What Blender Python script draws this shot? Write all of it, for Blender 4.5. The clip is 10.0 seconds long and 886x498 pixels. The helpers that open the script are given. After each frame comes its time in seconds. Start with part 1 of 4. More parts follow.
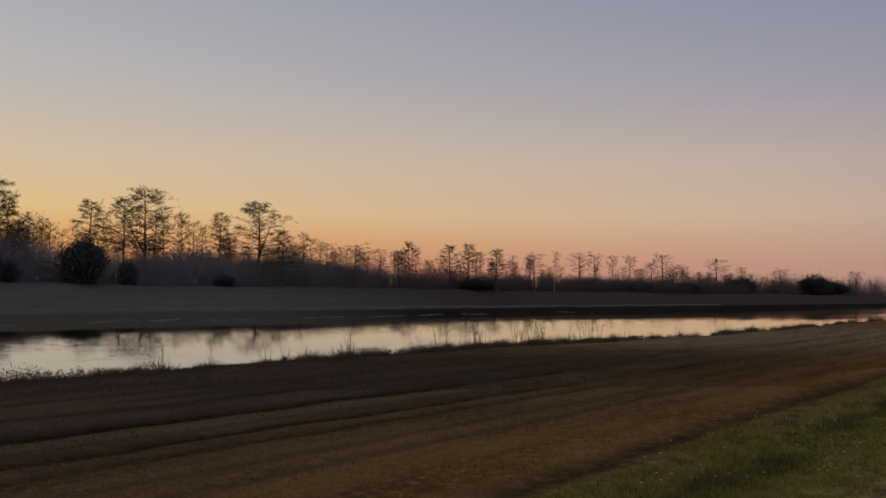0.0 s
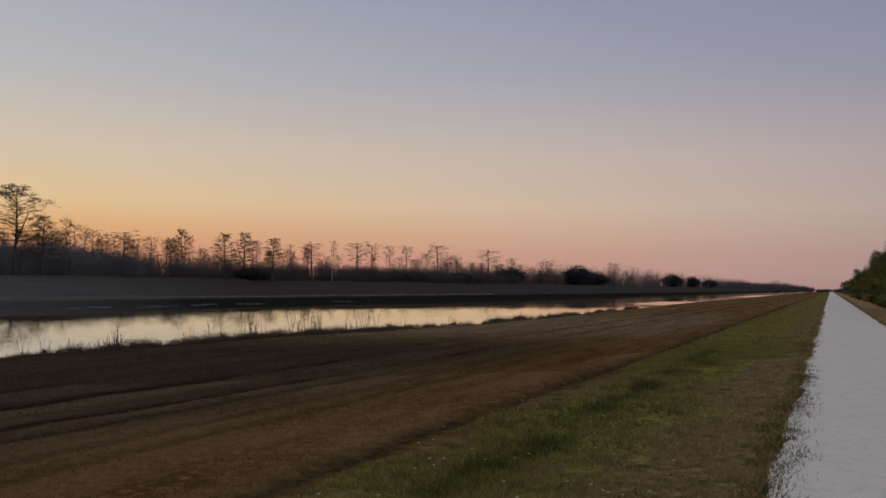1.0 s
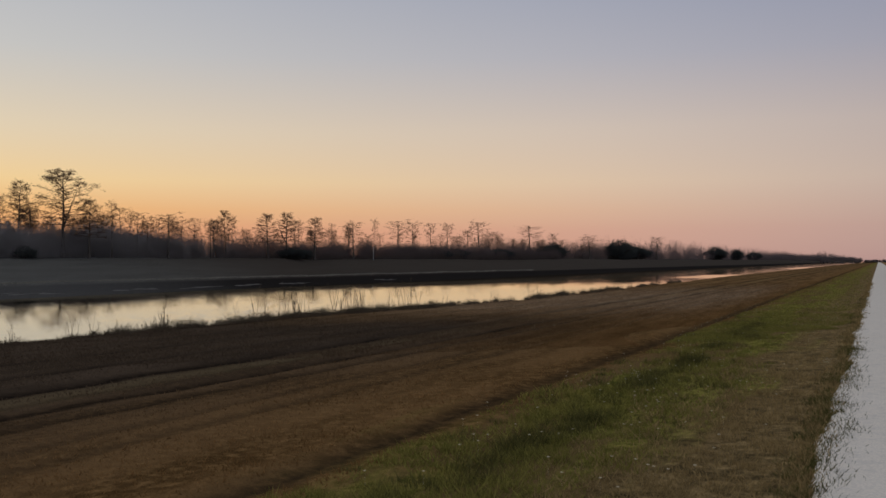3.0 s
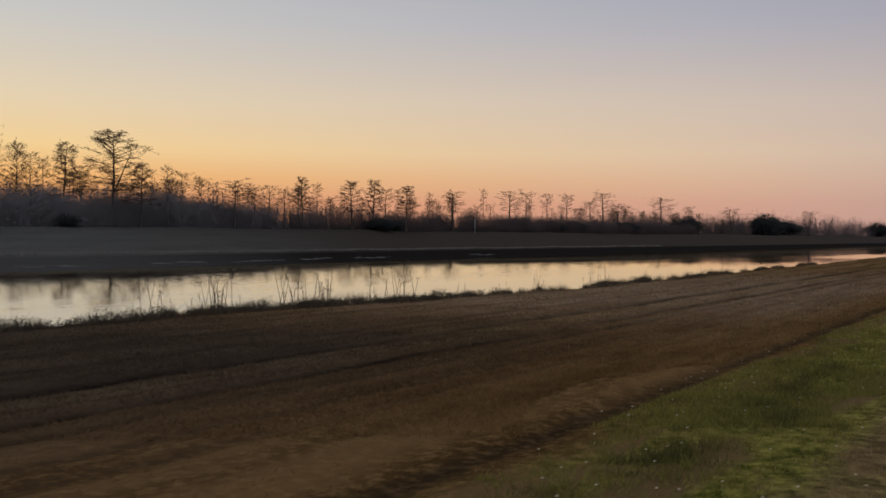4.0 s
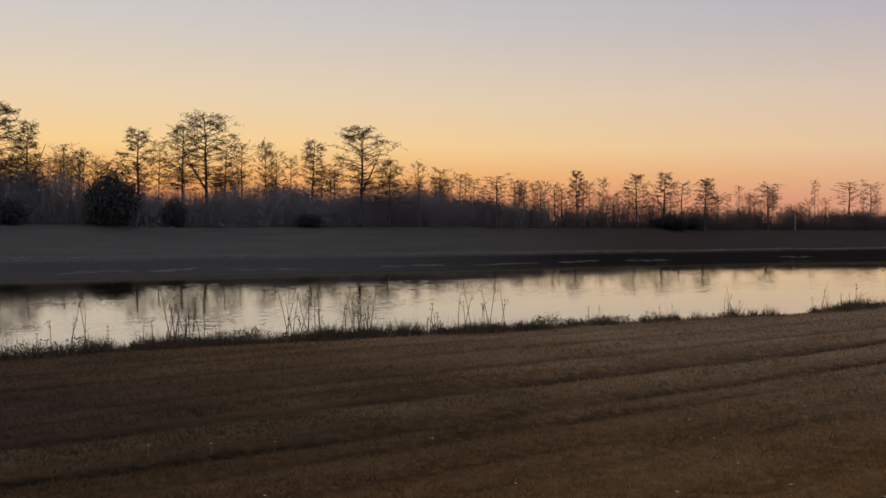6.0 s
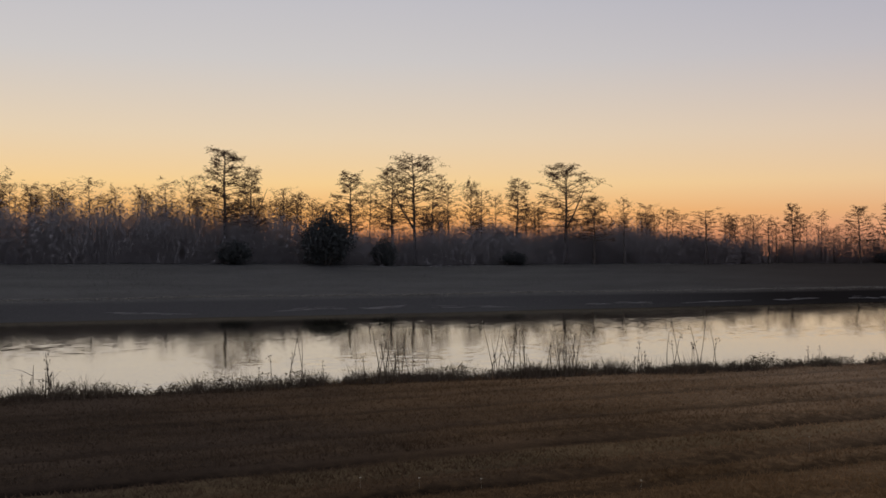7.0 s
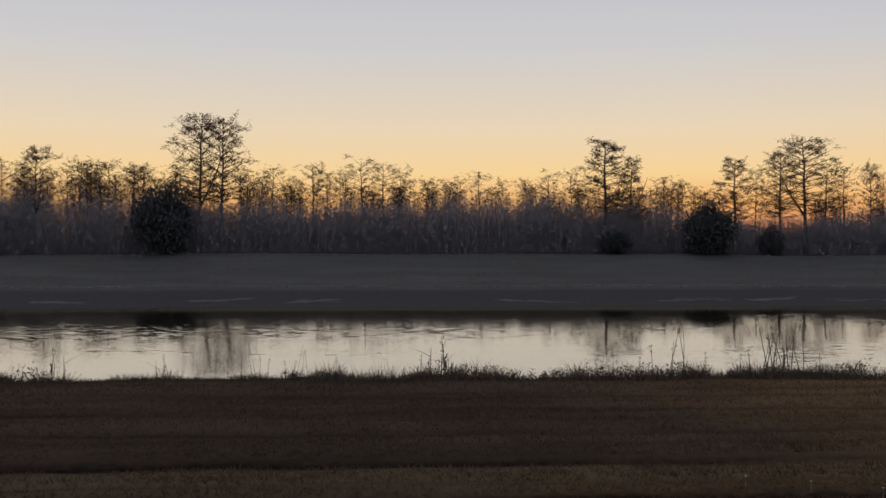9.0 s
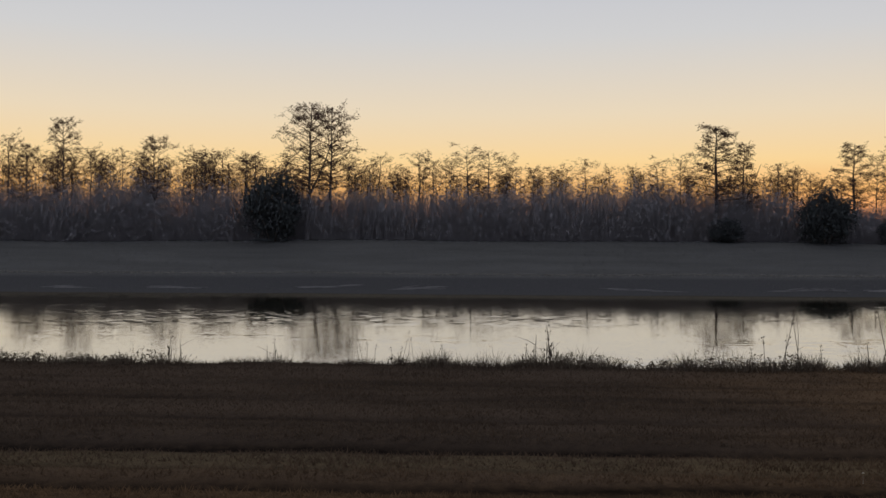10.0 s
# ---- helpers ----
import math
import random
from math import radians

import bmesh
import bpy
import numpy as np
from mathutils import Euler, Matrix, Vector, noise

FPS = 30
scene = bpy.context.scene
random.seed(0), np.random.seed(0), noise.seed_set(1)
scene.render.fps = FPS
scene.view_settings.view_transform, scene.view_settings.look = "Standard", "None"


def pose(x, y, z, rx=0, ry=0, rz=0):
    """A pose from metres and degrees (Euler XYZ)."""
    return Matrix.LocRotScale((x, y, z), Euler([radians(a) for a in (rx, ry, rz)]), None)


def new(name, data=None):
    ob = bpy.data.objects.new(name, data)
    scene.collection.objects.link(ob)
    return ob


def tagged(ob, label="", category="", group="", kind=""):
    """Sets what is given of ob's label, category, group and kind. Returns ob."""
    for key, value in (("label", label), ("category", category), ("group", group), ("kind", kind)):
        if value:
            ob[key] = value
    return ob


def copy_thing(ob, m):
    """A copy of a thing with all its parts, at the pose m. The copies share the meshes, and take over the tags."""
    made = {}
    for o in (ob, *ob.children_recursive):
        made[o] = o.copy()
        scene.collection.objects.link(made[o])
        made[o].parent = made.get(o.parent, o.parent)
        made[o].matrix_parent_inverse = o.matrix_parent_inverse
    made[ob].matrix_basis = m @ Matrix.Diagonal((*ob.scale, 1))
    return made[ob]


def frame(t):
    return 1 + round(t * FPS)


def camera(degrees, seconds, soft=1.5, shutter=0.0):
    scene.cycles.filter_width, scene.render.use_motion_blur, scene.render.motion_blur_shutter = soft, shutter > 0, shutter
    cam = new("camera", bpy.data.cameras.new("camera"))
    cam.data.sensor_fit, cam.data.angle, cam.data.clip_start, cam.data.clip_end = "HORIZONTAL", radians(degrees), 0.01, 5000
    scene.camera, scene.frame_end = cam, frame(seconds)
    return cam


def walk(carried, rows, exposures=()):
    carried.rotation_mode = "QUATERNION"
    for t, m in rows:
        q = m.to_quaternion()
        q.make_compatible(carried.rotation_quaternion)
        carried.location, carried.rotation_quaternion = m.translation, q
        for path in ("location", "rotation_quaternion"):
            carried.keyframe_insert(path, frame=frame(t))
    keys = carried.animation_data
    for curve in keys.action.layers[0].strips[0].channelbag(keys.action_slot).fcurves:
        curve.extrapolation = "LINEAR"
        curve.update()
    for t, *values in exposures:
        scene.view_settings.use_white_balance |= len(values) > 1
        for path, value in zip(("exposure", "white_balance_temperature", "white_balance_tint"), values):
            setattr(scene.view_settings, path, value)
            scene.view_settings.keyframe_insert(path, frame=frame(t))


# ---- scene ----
cam = camera(48.17, 10.0, soft=1.5, shutter=0.08)
# seconds, eye x, y, z, heading from +y towards +x, pitch, roll
ROWS = [
    (0.0, 0.00, 0.00, 1.500, 55.83, 2.62, 0.55),
    (0.5, 0.00, 0.00, 1.500, 62.64, 2.51, 1.20),
    (1.0, 0.00, 0.00, 1.500, 68.64, 2.15, 0.63),
    (1.5, 0.00, 0.00, 1.500, 73.45, 2.35, -0.31),
    (2.0, 0.00, 0.00, 1.500, 74.15, 2.12, -0.61),
    (2.5, 0.00, 0.00, 1.500, 71.37, 1.57, -0.54),
    (3.0, 0.00, 0.00, 1.500, 66.28, 0.81, -0.27),
    (3.2, 0.00, 0.00, 1.500, 64.50, 0.62, 0.10),
    (3.5, 2.19, 0.01, 1.543, 62.20, 0.15, 0.10),
    (3.9, 9.42, 0.06, 1.686, 58.60, -0.65, 0.45),
    (4.3, 15.78, 0.09, 1.812, 54.88, -1.30, 0.78),
    (4.5, 19.83, 0.12, 1.892, 52.00, -1.28, 0.81),
    (4.7, 21.36, 0.13, 1.922, 49.85, -1.20, 0.68),
    (5.0, 21.91, 0.13, 1.933, 46.56, -1.13, 0.51),
    (5.2, 21.91, 0.13, 1.933, 44.11, -1.33, 0.68),
    (6.3, 21.91, 0.13, 1.933, 34.26, -0.45, 0.09),
    (6.5, 21.91, 0.13, 1.933, 32.06, 0.24, 0.00),
    (7.0, 21.91, 0.13, 1.933, 25.19, 0.96, -0.08),
    (7.5, 21.91, 0.13, 1.933, 17.55, 0.86, -0.54),
    (8.0, 21.91, 0.13, 1.933, 11.26, 0.84, -0.52),
    (8.5, 21.91, 0.13, 1.933, 6.68, 0.67, -0.20),
    (9.0, 21.91, 0.13, 1.933, 3.46, 0.37, -0.01),
    (9.5, 21.91, 0.13, 1.933, -0.06, 0.05, 0.14),
    (10.0, 21.91, 0.13, 1.933, -2.63, -0.35, 0.24),
]
# seconds, stops, kelvin, tint
EXPOSURES = [(0.0, -0.27, 6750, 9), (0.6, -0.22, 6800, 8), (1.2, -0.08, 6450, 6), (2.5, 0.12, 6500, 3), (3.2, 0.04, 6800, 4), (4.3, 0.05, 6700, 5), (4.6, 0.06, 6700, 5), (5.0, 0.07, 6900, 7), (5.2, 0.08, 7000, 8),
             (6.5, 0.0, 6700, 11), (8.0, 0.0, 6600, 11), (10.0, 0.1, 6350, 8)]
walk(cam, [(t, pose(x, y, z, 90 + pitch, 0, -heading) @ pose(0, 0, 0, 0, 0, roll)) for t, x, y, z, heading, pitch, roll in ROWS], EXPOSURES)


# ---------------------------------------------------------------- node helpers
def srgb(r, g, b):
    def lin(c):
        c /= 255
        return c / 12.92 if c <= 0.04045 else ((c + 0.055) / 1.055) ** 2.4
    return (lin(r), lin(g), lin(b), 1.0)


def ramp_node(tree, stops, fac, interpolation="EASE"):
    node = tree.nodes.new("ShaderNodeValToRGB")
    node.color_ramp.interpolation = interpolation
    while len(node.color_ramp.elements) < len(stops):
        node.color_ramp.elements.new(0.5)
    for element, (at, colour) in zip(node.color_ramp.elements, stops):
        element.position, element.color = at, colour
    tree.links.new(fac, node.inputs["Fac"])
    return node.outputs["Color"]


def math_node(tree, operation, a, b=0.0, c=0.0, clamp=False):
    node = tree.nodes.new("ShaderNodeMath")
    node.operation, node.use_clamp = operation, clamp
    for socket, value in zip(node.inputs, (a, b, c)):
        if isinstance(value, (int, float)):
            socket.default_value = value
        else:
            tree.links.new(value, socket)
    return node.outputs[0]


def mix_node(tree, fac, a, b, blend="MIX"):
    node = tree.nodes.new("ShaderNodeMix")
    node.data_type, node.blend_type = "RGBA", blend
    for socket, value in ((node.inputs[0], fac), (node.inputs[6], a), (node.inputs[7], b)):
        if isinstance(value, (int, float)):
            socket.default_value = value
        elif isinstance(value, tuple):
            socket.default_value = value if len(value) == 4 else (*value, 1)
        else:
            tree.links.new(value, socket)
    return node.outputs[2]


def noise_node(tree, scale, detail=4.0, vector=None, rough=0.55):
    node = tree.nodes.new("ShaderNodeTexNoise")
    node.inputs["Scale"].default_value, node.inputs["Detail"].default_value = scale, detail
    node.inputs["Roughness"].default_value = rough
    if vector is not None:
        tree.links.new(vector, node.inputs["Vector"])
    return node.outputs["Fac"]


def smooth(tree, value, low, high, out_low=0.0, out_high=1.0):
    node = tree.nodes.new("ShaderNodeMapRange")
    node.interpolation_type = "SMOOTHSTEP"
    for name, v in (("From Min", low), ("From Max", high), ("To Min", out_low), ("To Max", out_high)):
        node.inputs[name].default_value = v
    tree.links.new(value, node.inputs["Value"])
    return node.outputs["Result"]


# ---------------------------------------------------------------- sky after sunset
SUN_YAW = 6.0      # where the sun has gone down, turned from +y
world = bpy.data.worlds.new("dusk_sky")
scene.world = world
world.use_nodes = True
wt = world.node_tree
wt.nodes.clear()
coord = wt.nodes.new("ShaderNodeTexCoord")
split = wt.nodes.new("ShaderNodeSeparateXYZ")
wt.links.new(coord.outputs["Generated"], split.inputs[0])
height = math_node(wt, "MULTIPLY", math_node(wt, "ARCSINE", split.outputs["Z"]), 2 / math.pi)      # 0 horizon, 1 zenith
height = math_node(wt, "MAXIMUM", height, 0.0)
height = math_node(wt, "POWER", height, 0.5)
flat = math_node(wt, "SQRT", math_node(wt, "ADD", math_node(wt, "POWER", split.outputs["X"], 2.0), math_node(wt, "POWER", split.outputs["Y"], 2.0)))
sx, sy = -math.sin(radians(SUN_YAW)), math.cos(radians(SUN_YAW))
toward = math_node(wt, "ADD", math_node(wt, "MULTIPLY", split.outputs["X"], sx), math_node(wt, "MULTIPLY", split.outputs["Y"], sy))
toward = math_node(wt, "DIVIDE", toward, math_node(wt, "MAXIMUM", flat, 0.001))
aside = math_node(wt, "DIVIDE", math_node(wt, "ARCCOSINE", math_node(wt, "MINIMUM", math_node(wt, "MAXIMUM", toward, -1.0), 1.0)), math.pi)  # 0 sunward, 1 opposite


def at(degrees):
    return math.sqrt(0.9 * degrees / 90)


glow = ramp_node(wt, [(0.0, srgb(212, 124, 88)), (at(2.0), srgb(229, 152, 99)), (at(3.4), srgb(241, 179, 108)), (at(5.2), srgb(244, 207, 148)), (at(8.2), srgb(229, 209, 180)),
                      (at(13), srgb(204, 201, 200)), (at(20), srgb(184, 186, 198)), (at(40), srgb(173, 178, 193)), (1.0, srgb(175, 174, 186))], height, "LINEAR")
side = ramp_node(wt, [(0.0, srgb(181, 150, 152)), (at(2.2), srgb(195, 164, 160)), (at(5), srgb(203, 181, 175)), (at(8.5), srgb(194, 178, 178)),
                      (at(13), srgb(163, 161, 179)), (at(19), srgb(138, 145, 173)), (at(40), srgb(150, 160, 190)), (1.0, srgb(175, 174, 186))], height, "LINEAR")
back = ramp_node(wt, [(0.0, srgb(94, 94, 106)), (at(4), srgb(110, 105, 116)), (at(10), srgb(120, 117, 129)), (at(18), srgb(122, 126, 148)),
                      (at(40), srgb(142, 152, 184)), (1.0, srgb(175, 174, 186))], height, "LINEAR")
low = math_node(wt, "MAXIMUM", math_node(wt, "MULTIPLY_ADD", height, -1.0, 0.45), 0.0)
sky = mix_node(wt, smooth(wt, math_node(wt, "MULTIPLY_ADD", low, -0.17, aside), 0.085, 0.59), glow, side)
sky = mix_node(wt, smooth(wt, aside, 0.42, 0.85), sky, back)
background = wt.nodes.new("ShaderNodeBackground")
background.inputs["Strength"].default_value = 1.0
wt.links.new(sky, background.inputs["Color"])
wt.links.new(background.outputs[0], wt.nodes.new("ShaderNodeOutputWorld").inputs[0])


# ---------------------------------------------------------------- materials
def material(name, rough=0.9):
    m = bpy.data.materials.new(name)
    m.use_nodes = True
    tree = m.node_tree
    shader = tree.nodes["Principled BSDF"]
    shader.inputs["Roughness"].default_value = rough
    shader.inputs["Specular IOR Level"].default_value = 0.0
    return m, tree, shader


def bump(tree, shader, heightfield, strength, distance):
    node = tree.nodes.new("ShaderNodeBump")
    node.inputs["Strength"].default_value, node.inputs["Distance"].default_value = strength, distance
    tree.links.new(heightfield, node.inputs["Height"])
    tree.links.new(node.outputs[0], shader.inputs["Normal"])


def facing_up(tree, shader, geo, way, own=0.45):
    """Blades and twigs too fine to show their own faces take the light as their tuft does."""
    keep = tree.nodes.new("ShaderNodeVectorMath")
    keep.operation = "MULTIPLY_ADD"
    tree.links.new(geo.outputs["Normal"], keep.inputs[0])
    keep.inputs[1].default_value = (own, own, own)
    keep.inputs[2].default_value = way
    unit = tree.nodes.new("ShaderNodeVectorMath")
    unit.operation = "NORMALIZE"
    tree.links.new(keep.outputs[0], unit.inputs[0])
    tree.links.new(unit.outputs[0], shader.inputs["Normal"])


def let_light_through(tree, shader, colour, share):
    """Thin blades pass part of the light."""
    through_ = tree.nodes.new("ShaderNodeBsdfTranslucent")
    tree.links.new(colour, through_.inputs["Color"])
    both = tree.nodes.new("ShaderNodeMixShader")
    both.inputs[0].default_value = share
    tree.links.new(shader.outputs[0], both.inputs[1])
    tree.links.new(through_.outputs[0], both.inputs[2])
    tree.links.new(both.outputs[0], tree.nodes["Material Output"].inputs["Surface"])


def varied(name, dark, light, rough=0.85, scale=3.0, island=True, way=None, by_object=0.0, thin=0.0, own=0.45, mottle=0.0):
    """A plant or bark material: colour wanders from piece to piece and along the surface."""
    m, tree, shader = material(name, rough)
    geo = tree.nodes.new("ShaderNodeNewGeometry")
    grain = noise_node(tree, scale, 3.0, geo.outputs["Position"])
    fac = grain
    if island:
        fac = math_node(tree, "MULTIPLY_ADD", geo.outputs["Random Per Island"], 0.6, math_node(tree, "MULTIPLY", grain, 0.5), clamp=True)
    if mottle:      # leaf masses differ more than leaves
        masses = smooth(tree, noise_node(tree, mottle, 2.0, geo.outputs["Position"]), 0.38, 0.62)
        fac = math_node(tree, "MULTIPLY_ADD", masses, 0.7, math_node(tree, "MULTIPLY", fac, 0.35), clamp=True)
    if by_object:
        info = tree.nodes.new("ShaderNodeObjectInfo")
        fac = math_node(tree, "ADD", fac, math_node(tree, "MULTIPLY_ADD", info.outputs["Random"], 2 * by_object, -by_object), clamp=True)
    colour = mix_node(tree, fac, (*dark, 1), (*light, 1))
    tree.links.new(colour, shader.inputs["Base Color"])
    if way:
        facing_up(tree, shader, geo, way, own)
    if thin:
        let_light_through(tree, shader, colour, thin)
    return m


# turf colours for the painted dark west and pale east
DIMMED_TURF = (0.040, 0.031, 0.023, 1)
LIFTED_TURF = (0.28, 0.197, 0.122, 1)


def turf_tone(tree, where):
    """Brightness painted into the turf for each view's tone: darker westwards, paler eastwards."""
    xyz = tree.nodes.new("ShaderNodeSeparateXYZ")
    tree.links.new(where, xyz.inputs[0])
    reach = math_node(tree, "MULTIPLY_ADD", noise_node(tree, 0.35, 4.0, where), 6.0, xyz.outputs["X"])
    # share of the painted darkening, strongest north-west
    dimmed = smooth(tree, reach, 26.0, 39.0, 0.86, 0.0)
    dimmed = math_node(tree, "MULTIPLY", dimmed, smooth(tree, xyz.outputs["Y"], 4.0, 11.0))
    # share of the painted lift, not of dryness
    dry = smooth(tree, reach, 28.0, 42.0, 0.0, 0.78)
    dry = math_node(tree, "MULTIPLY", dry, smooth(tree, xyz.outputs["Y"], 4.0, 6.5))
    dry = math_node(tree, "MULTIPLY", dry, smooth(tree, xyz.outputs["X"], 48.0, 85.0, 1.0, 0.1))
    return dimmed, dry


def straw_material():
    m, tree, shader = material("dry_mown_blades", 0.9)
    geo = tree.nodes.new("ShaderNodeNewGeometry")
    swath = tree.nodes.new("ShaderNodeVectorMath")      # mown swaths run along the field
    swath.operation = "MULTIPLY"
    swath.inputs[1].default_value = (0.12, 1.0, 1.0)
    tree.links.new(geo.outputs["Position"], swath.inputs[0])
    lay = smooth(tree, noise_node(tree, 1.6, 4.0, swath.outputs[0], 0.65), 0.34, 0.66)
    clump = smooth(tree, noise_node(tree, 2.6, 3.0, geo.outputs["Position"]), 0.3, 0.7)
    fac = math_node(tree, "MULTIPLY_ADD", lay, 0.5, math_node(tree, "MULTIPLY", clump, 0.25))
    fac = math_node(tree, "MULTIPLY_ADD", geo.outputs["Random Per Island"], 0.25, fac, clamp=True)
    colour = mix_node(tree, fac, (0.14, 0.073, 0.025, 1), (0.41, 0.232, 0.09, 1))
    dimmed, dry = turf_tone(tree, geo.outputs["Position"])
    # blades take the same painted tones as the ground
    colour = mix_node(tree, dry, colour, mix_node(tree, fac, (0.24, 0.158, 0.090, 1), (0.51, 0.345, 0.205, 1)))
    colour = mix_node(tree, dimmed, colour, mix_node(tree, fac, (0.062, 0.048, 0.036, 1), (0.114, 0.089, 0.067, 1)))
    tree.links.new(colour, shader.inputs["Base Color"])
    facing_up(tree, shader, geo, (0, -0.1, 0.95))
    let_light_through(tree, shader, colour, 0.4)
    return m


def ground_material():
    m, tree, shader = material("mown_ground", 0.95)
    geo = tree.nodes.new("ShaderNodeNewGeometry")
    where = geo.outputs["Position"]
    xyz = tree.nodes.new("ShaderNodeSeparateXYZ")
    tree.links.new(where, xyz.inputs[0])
    stretch = tree.nodes.new("ShaderNodeVectorMath")
    stretch.operation = "MULTIPLY"
    stretch.inputs[1].default_value = (0.16, 1.0, 1.0)
    tree.links.new(where, stretch.inputs[0])
    along = stretch.outputs[0]
    broad = noise_node(tree, 0.35, 4.0, where)
    lanes = noise_node(tree, 1.1, 5.0, along)
    tufts = noise_node(tree, 7.0, 5.0, where, 0.7)
    fine = noise_node(tree, 42.0, 4.0, where, 0.7)
    # y with a wavering edge
    y = math_node(tree, "ADD", xyz.outputs["Y"], math_node(tree, "MULTIPLY_ADD", lanes, 3.0, -1.5))
    y = math_node(tree, "ADD", y, math_node(tree, "MULTIPLY_ADD", tufts, 1.4, -0.7))
    straw = mix_node(tree, broad, (0.13, 0.071, 0.027, 1), (0.22, 0.123, 0.05, 1))
    straw = mix_node(tree, smooth(tree, lanes, 0.35, 0.7), straw, (0.07, 0.038, 0.0135, 1))
    straw = mix_node(tree, smooth(tree, tufts, 0.42, 0.7), straw, (0.225, 0.128, 0.05, 1))
    dimmed, dry = turf_tone(tree, where)
    # pale turf for the painted lift eastwards
    bleached = mix_node(tree, smooth(tree, lanes, 0.35, 0.7), LIFTED_TURF, (0.14, 0.092, 0.052, 1))
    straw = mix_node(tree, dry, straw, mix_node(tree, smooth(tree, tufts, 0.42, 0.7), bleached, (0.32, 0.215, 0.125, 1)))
    straw = mix_node(tree, dimmed, straw, mix_node(tree, smooth(tree, lanes, 0.4, 0.65), (0.062, 0.048, 0.036, 1), DIMMED_TURF))
    lane = math_node(tree, "MULTIPLY", smooth(tree, xyz.outputs["Y"], 9.0, 9.5), smooth(tree, xyz.outputs["Y"], 9.9, 10.4, 1.0, 0.0))
    straw = mix_node(tree, math_node(tree, "MULTIPLY", lane, 0.2), straw, (0.21, 0.165, 0.078, 1))
    green = mix_node(tree, smooth(tree, tufts, 0.3, 0.7), (0.05, 0.058, 0.009, 1), (0.29, 0.245, 0.058, 1))
    green = mix_node(tree, smooth(tree, noise_node(tree, 1.3, 4.0, along), 0.46, 0.58), green, (0.15, 0.098, 0.04, 1))
    verge = mix_node(tree, smooth(tree, tufts, 0.3, 0.7), (0.08, 0.054, 0.024, 1), (0.33, 0.225, 0.098, 1))
    verge = mix_node(tree, smooth(tree, noise_node(tree, 2.4, 4.0, where, 0.65), 0.5, 0.62, 0.0, 0.75), verge, (0.055, 0.040, 0.019, 1))
    # haze is put into the levee's colour as a lighter grey
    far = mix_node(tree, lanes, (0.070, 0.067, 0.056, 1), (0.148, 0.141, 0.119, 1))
    # eastern darkening paints in the first standpoint's darker tone
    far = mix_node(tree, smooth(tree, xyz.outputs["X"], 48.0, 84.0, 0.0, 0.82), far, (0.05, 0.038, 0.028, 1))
    sand = mix_node(tree, tufts, (0.2, 0.115, 0.05, 1), (0.40, 0.25, 0.12, 1))
    colour = mix_node(tree, smooth(tree, y, 2.7, 4.4), green, straw)
    colour = mix_node(tree, smooth(tree, y, 1.0, 2.1), verge, colour)
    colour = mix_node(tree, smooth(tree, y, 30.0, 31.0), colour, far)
    colour = mix_node(tree, smooth(tree, y, -3.2, -2.4, 1.0, 0.0), colour, sand)
    litter = mix_node(tree, tufts, (0.05, 0.045, 0.025, 1), (0.13, 0.1, 0.06, 1))
    colour = mix_node(tree, smooth(tree, y, -5.6, -4.2, 1.0, 0.0), colour, litter)
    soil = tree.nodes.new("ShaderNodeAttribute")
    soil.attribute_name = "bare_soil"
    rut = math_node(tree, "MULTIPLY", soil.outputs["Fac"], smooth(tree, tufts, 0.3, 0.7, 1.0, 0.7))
    # rut soil follows the turf's painted dark tone westwards
    colour = mix_node(tree, rut, colour, mix_node(tree, dimmed, (0.026, 0.018, 0.011, 1), (0.006, 0.0045, 0.004, 1)))
    # wet mud of the canal's sides
    mud = mix_node(tree, fine, (0.030, 0.028, 0.025, 1), (0.060, 0.056, 0.050, 1))
    wet = math_node(tree, "MULTIPLY", smooth(tree, xyz.outputs["Z"], -0.5, -0.4, 1.0, 0.0), smooth(tree, xyz.outputs["Y"], 15.0, 16.0))
    colour = mix_node(tree, wet, colour, mud)
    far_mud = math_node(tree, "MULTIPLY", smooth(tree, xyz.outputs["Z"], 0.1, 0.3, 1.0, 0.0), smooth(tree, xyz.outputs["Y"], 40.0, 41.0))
    # far mud carries the painted haze as well
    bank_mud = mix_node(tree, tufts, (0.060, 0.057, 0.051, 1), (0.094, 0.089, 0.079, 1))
    # near-black eastwards: the same darker view tone, painted into the mud
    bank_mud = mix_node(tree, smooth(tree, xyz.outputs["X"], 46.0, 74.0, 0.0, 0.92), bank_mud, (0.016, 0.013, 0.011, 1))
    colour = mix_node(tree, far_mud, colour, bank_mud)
    colour = mix_node(tree, 0.55, colour, mix_node(tree, fine, (0.25, 0.25, 0.25, 1), (0.95, 0.95, 0.95, 1)), "OVERLAY")
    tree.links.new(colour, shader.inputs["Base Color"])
    bump(tree, shader, math_node(tree, "ADD", tufts, math_node(tree, "MULTIPLY", fine, 0.6)), 0.7, 0.05)
    return m


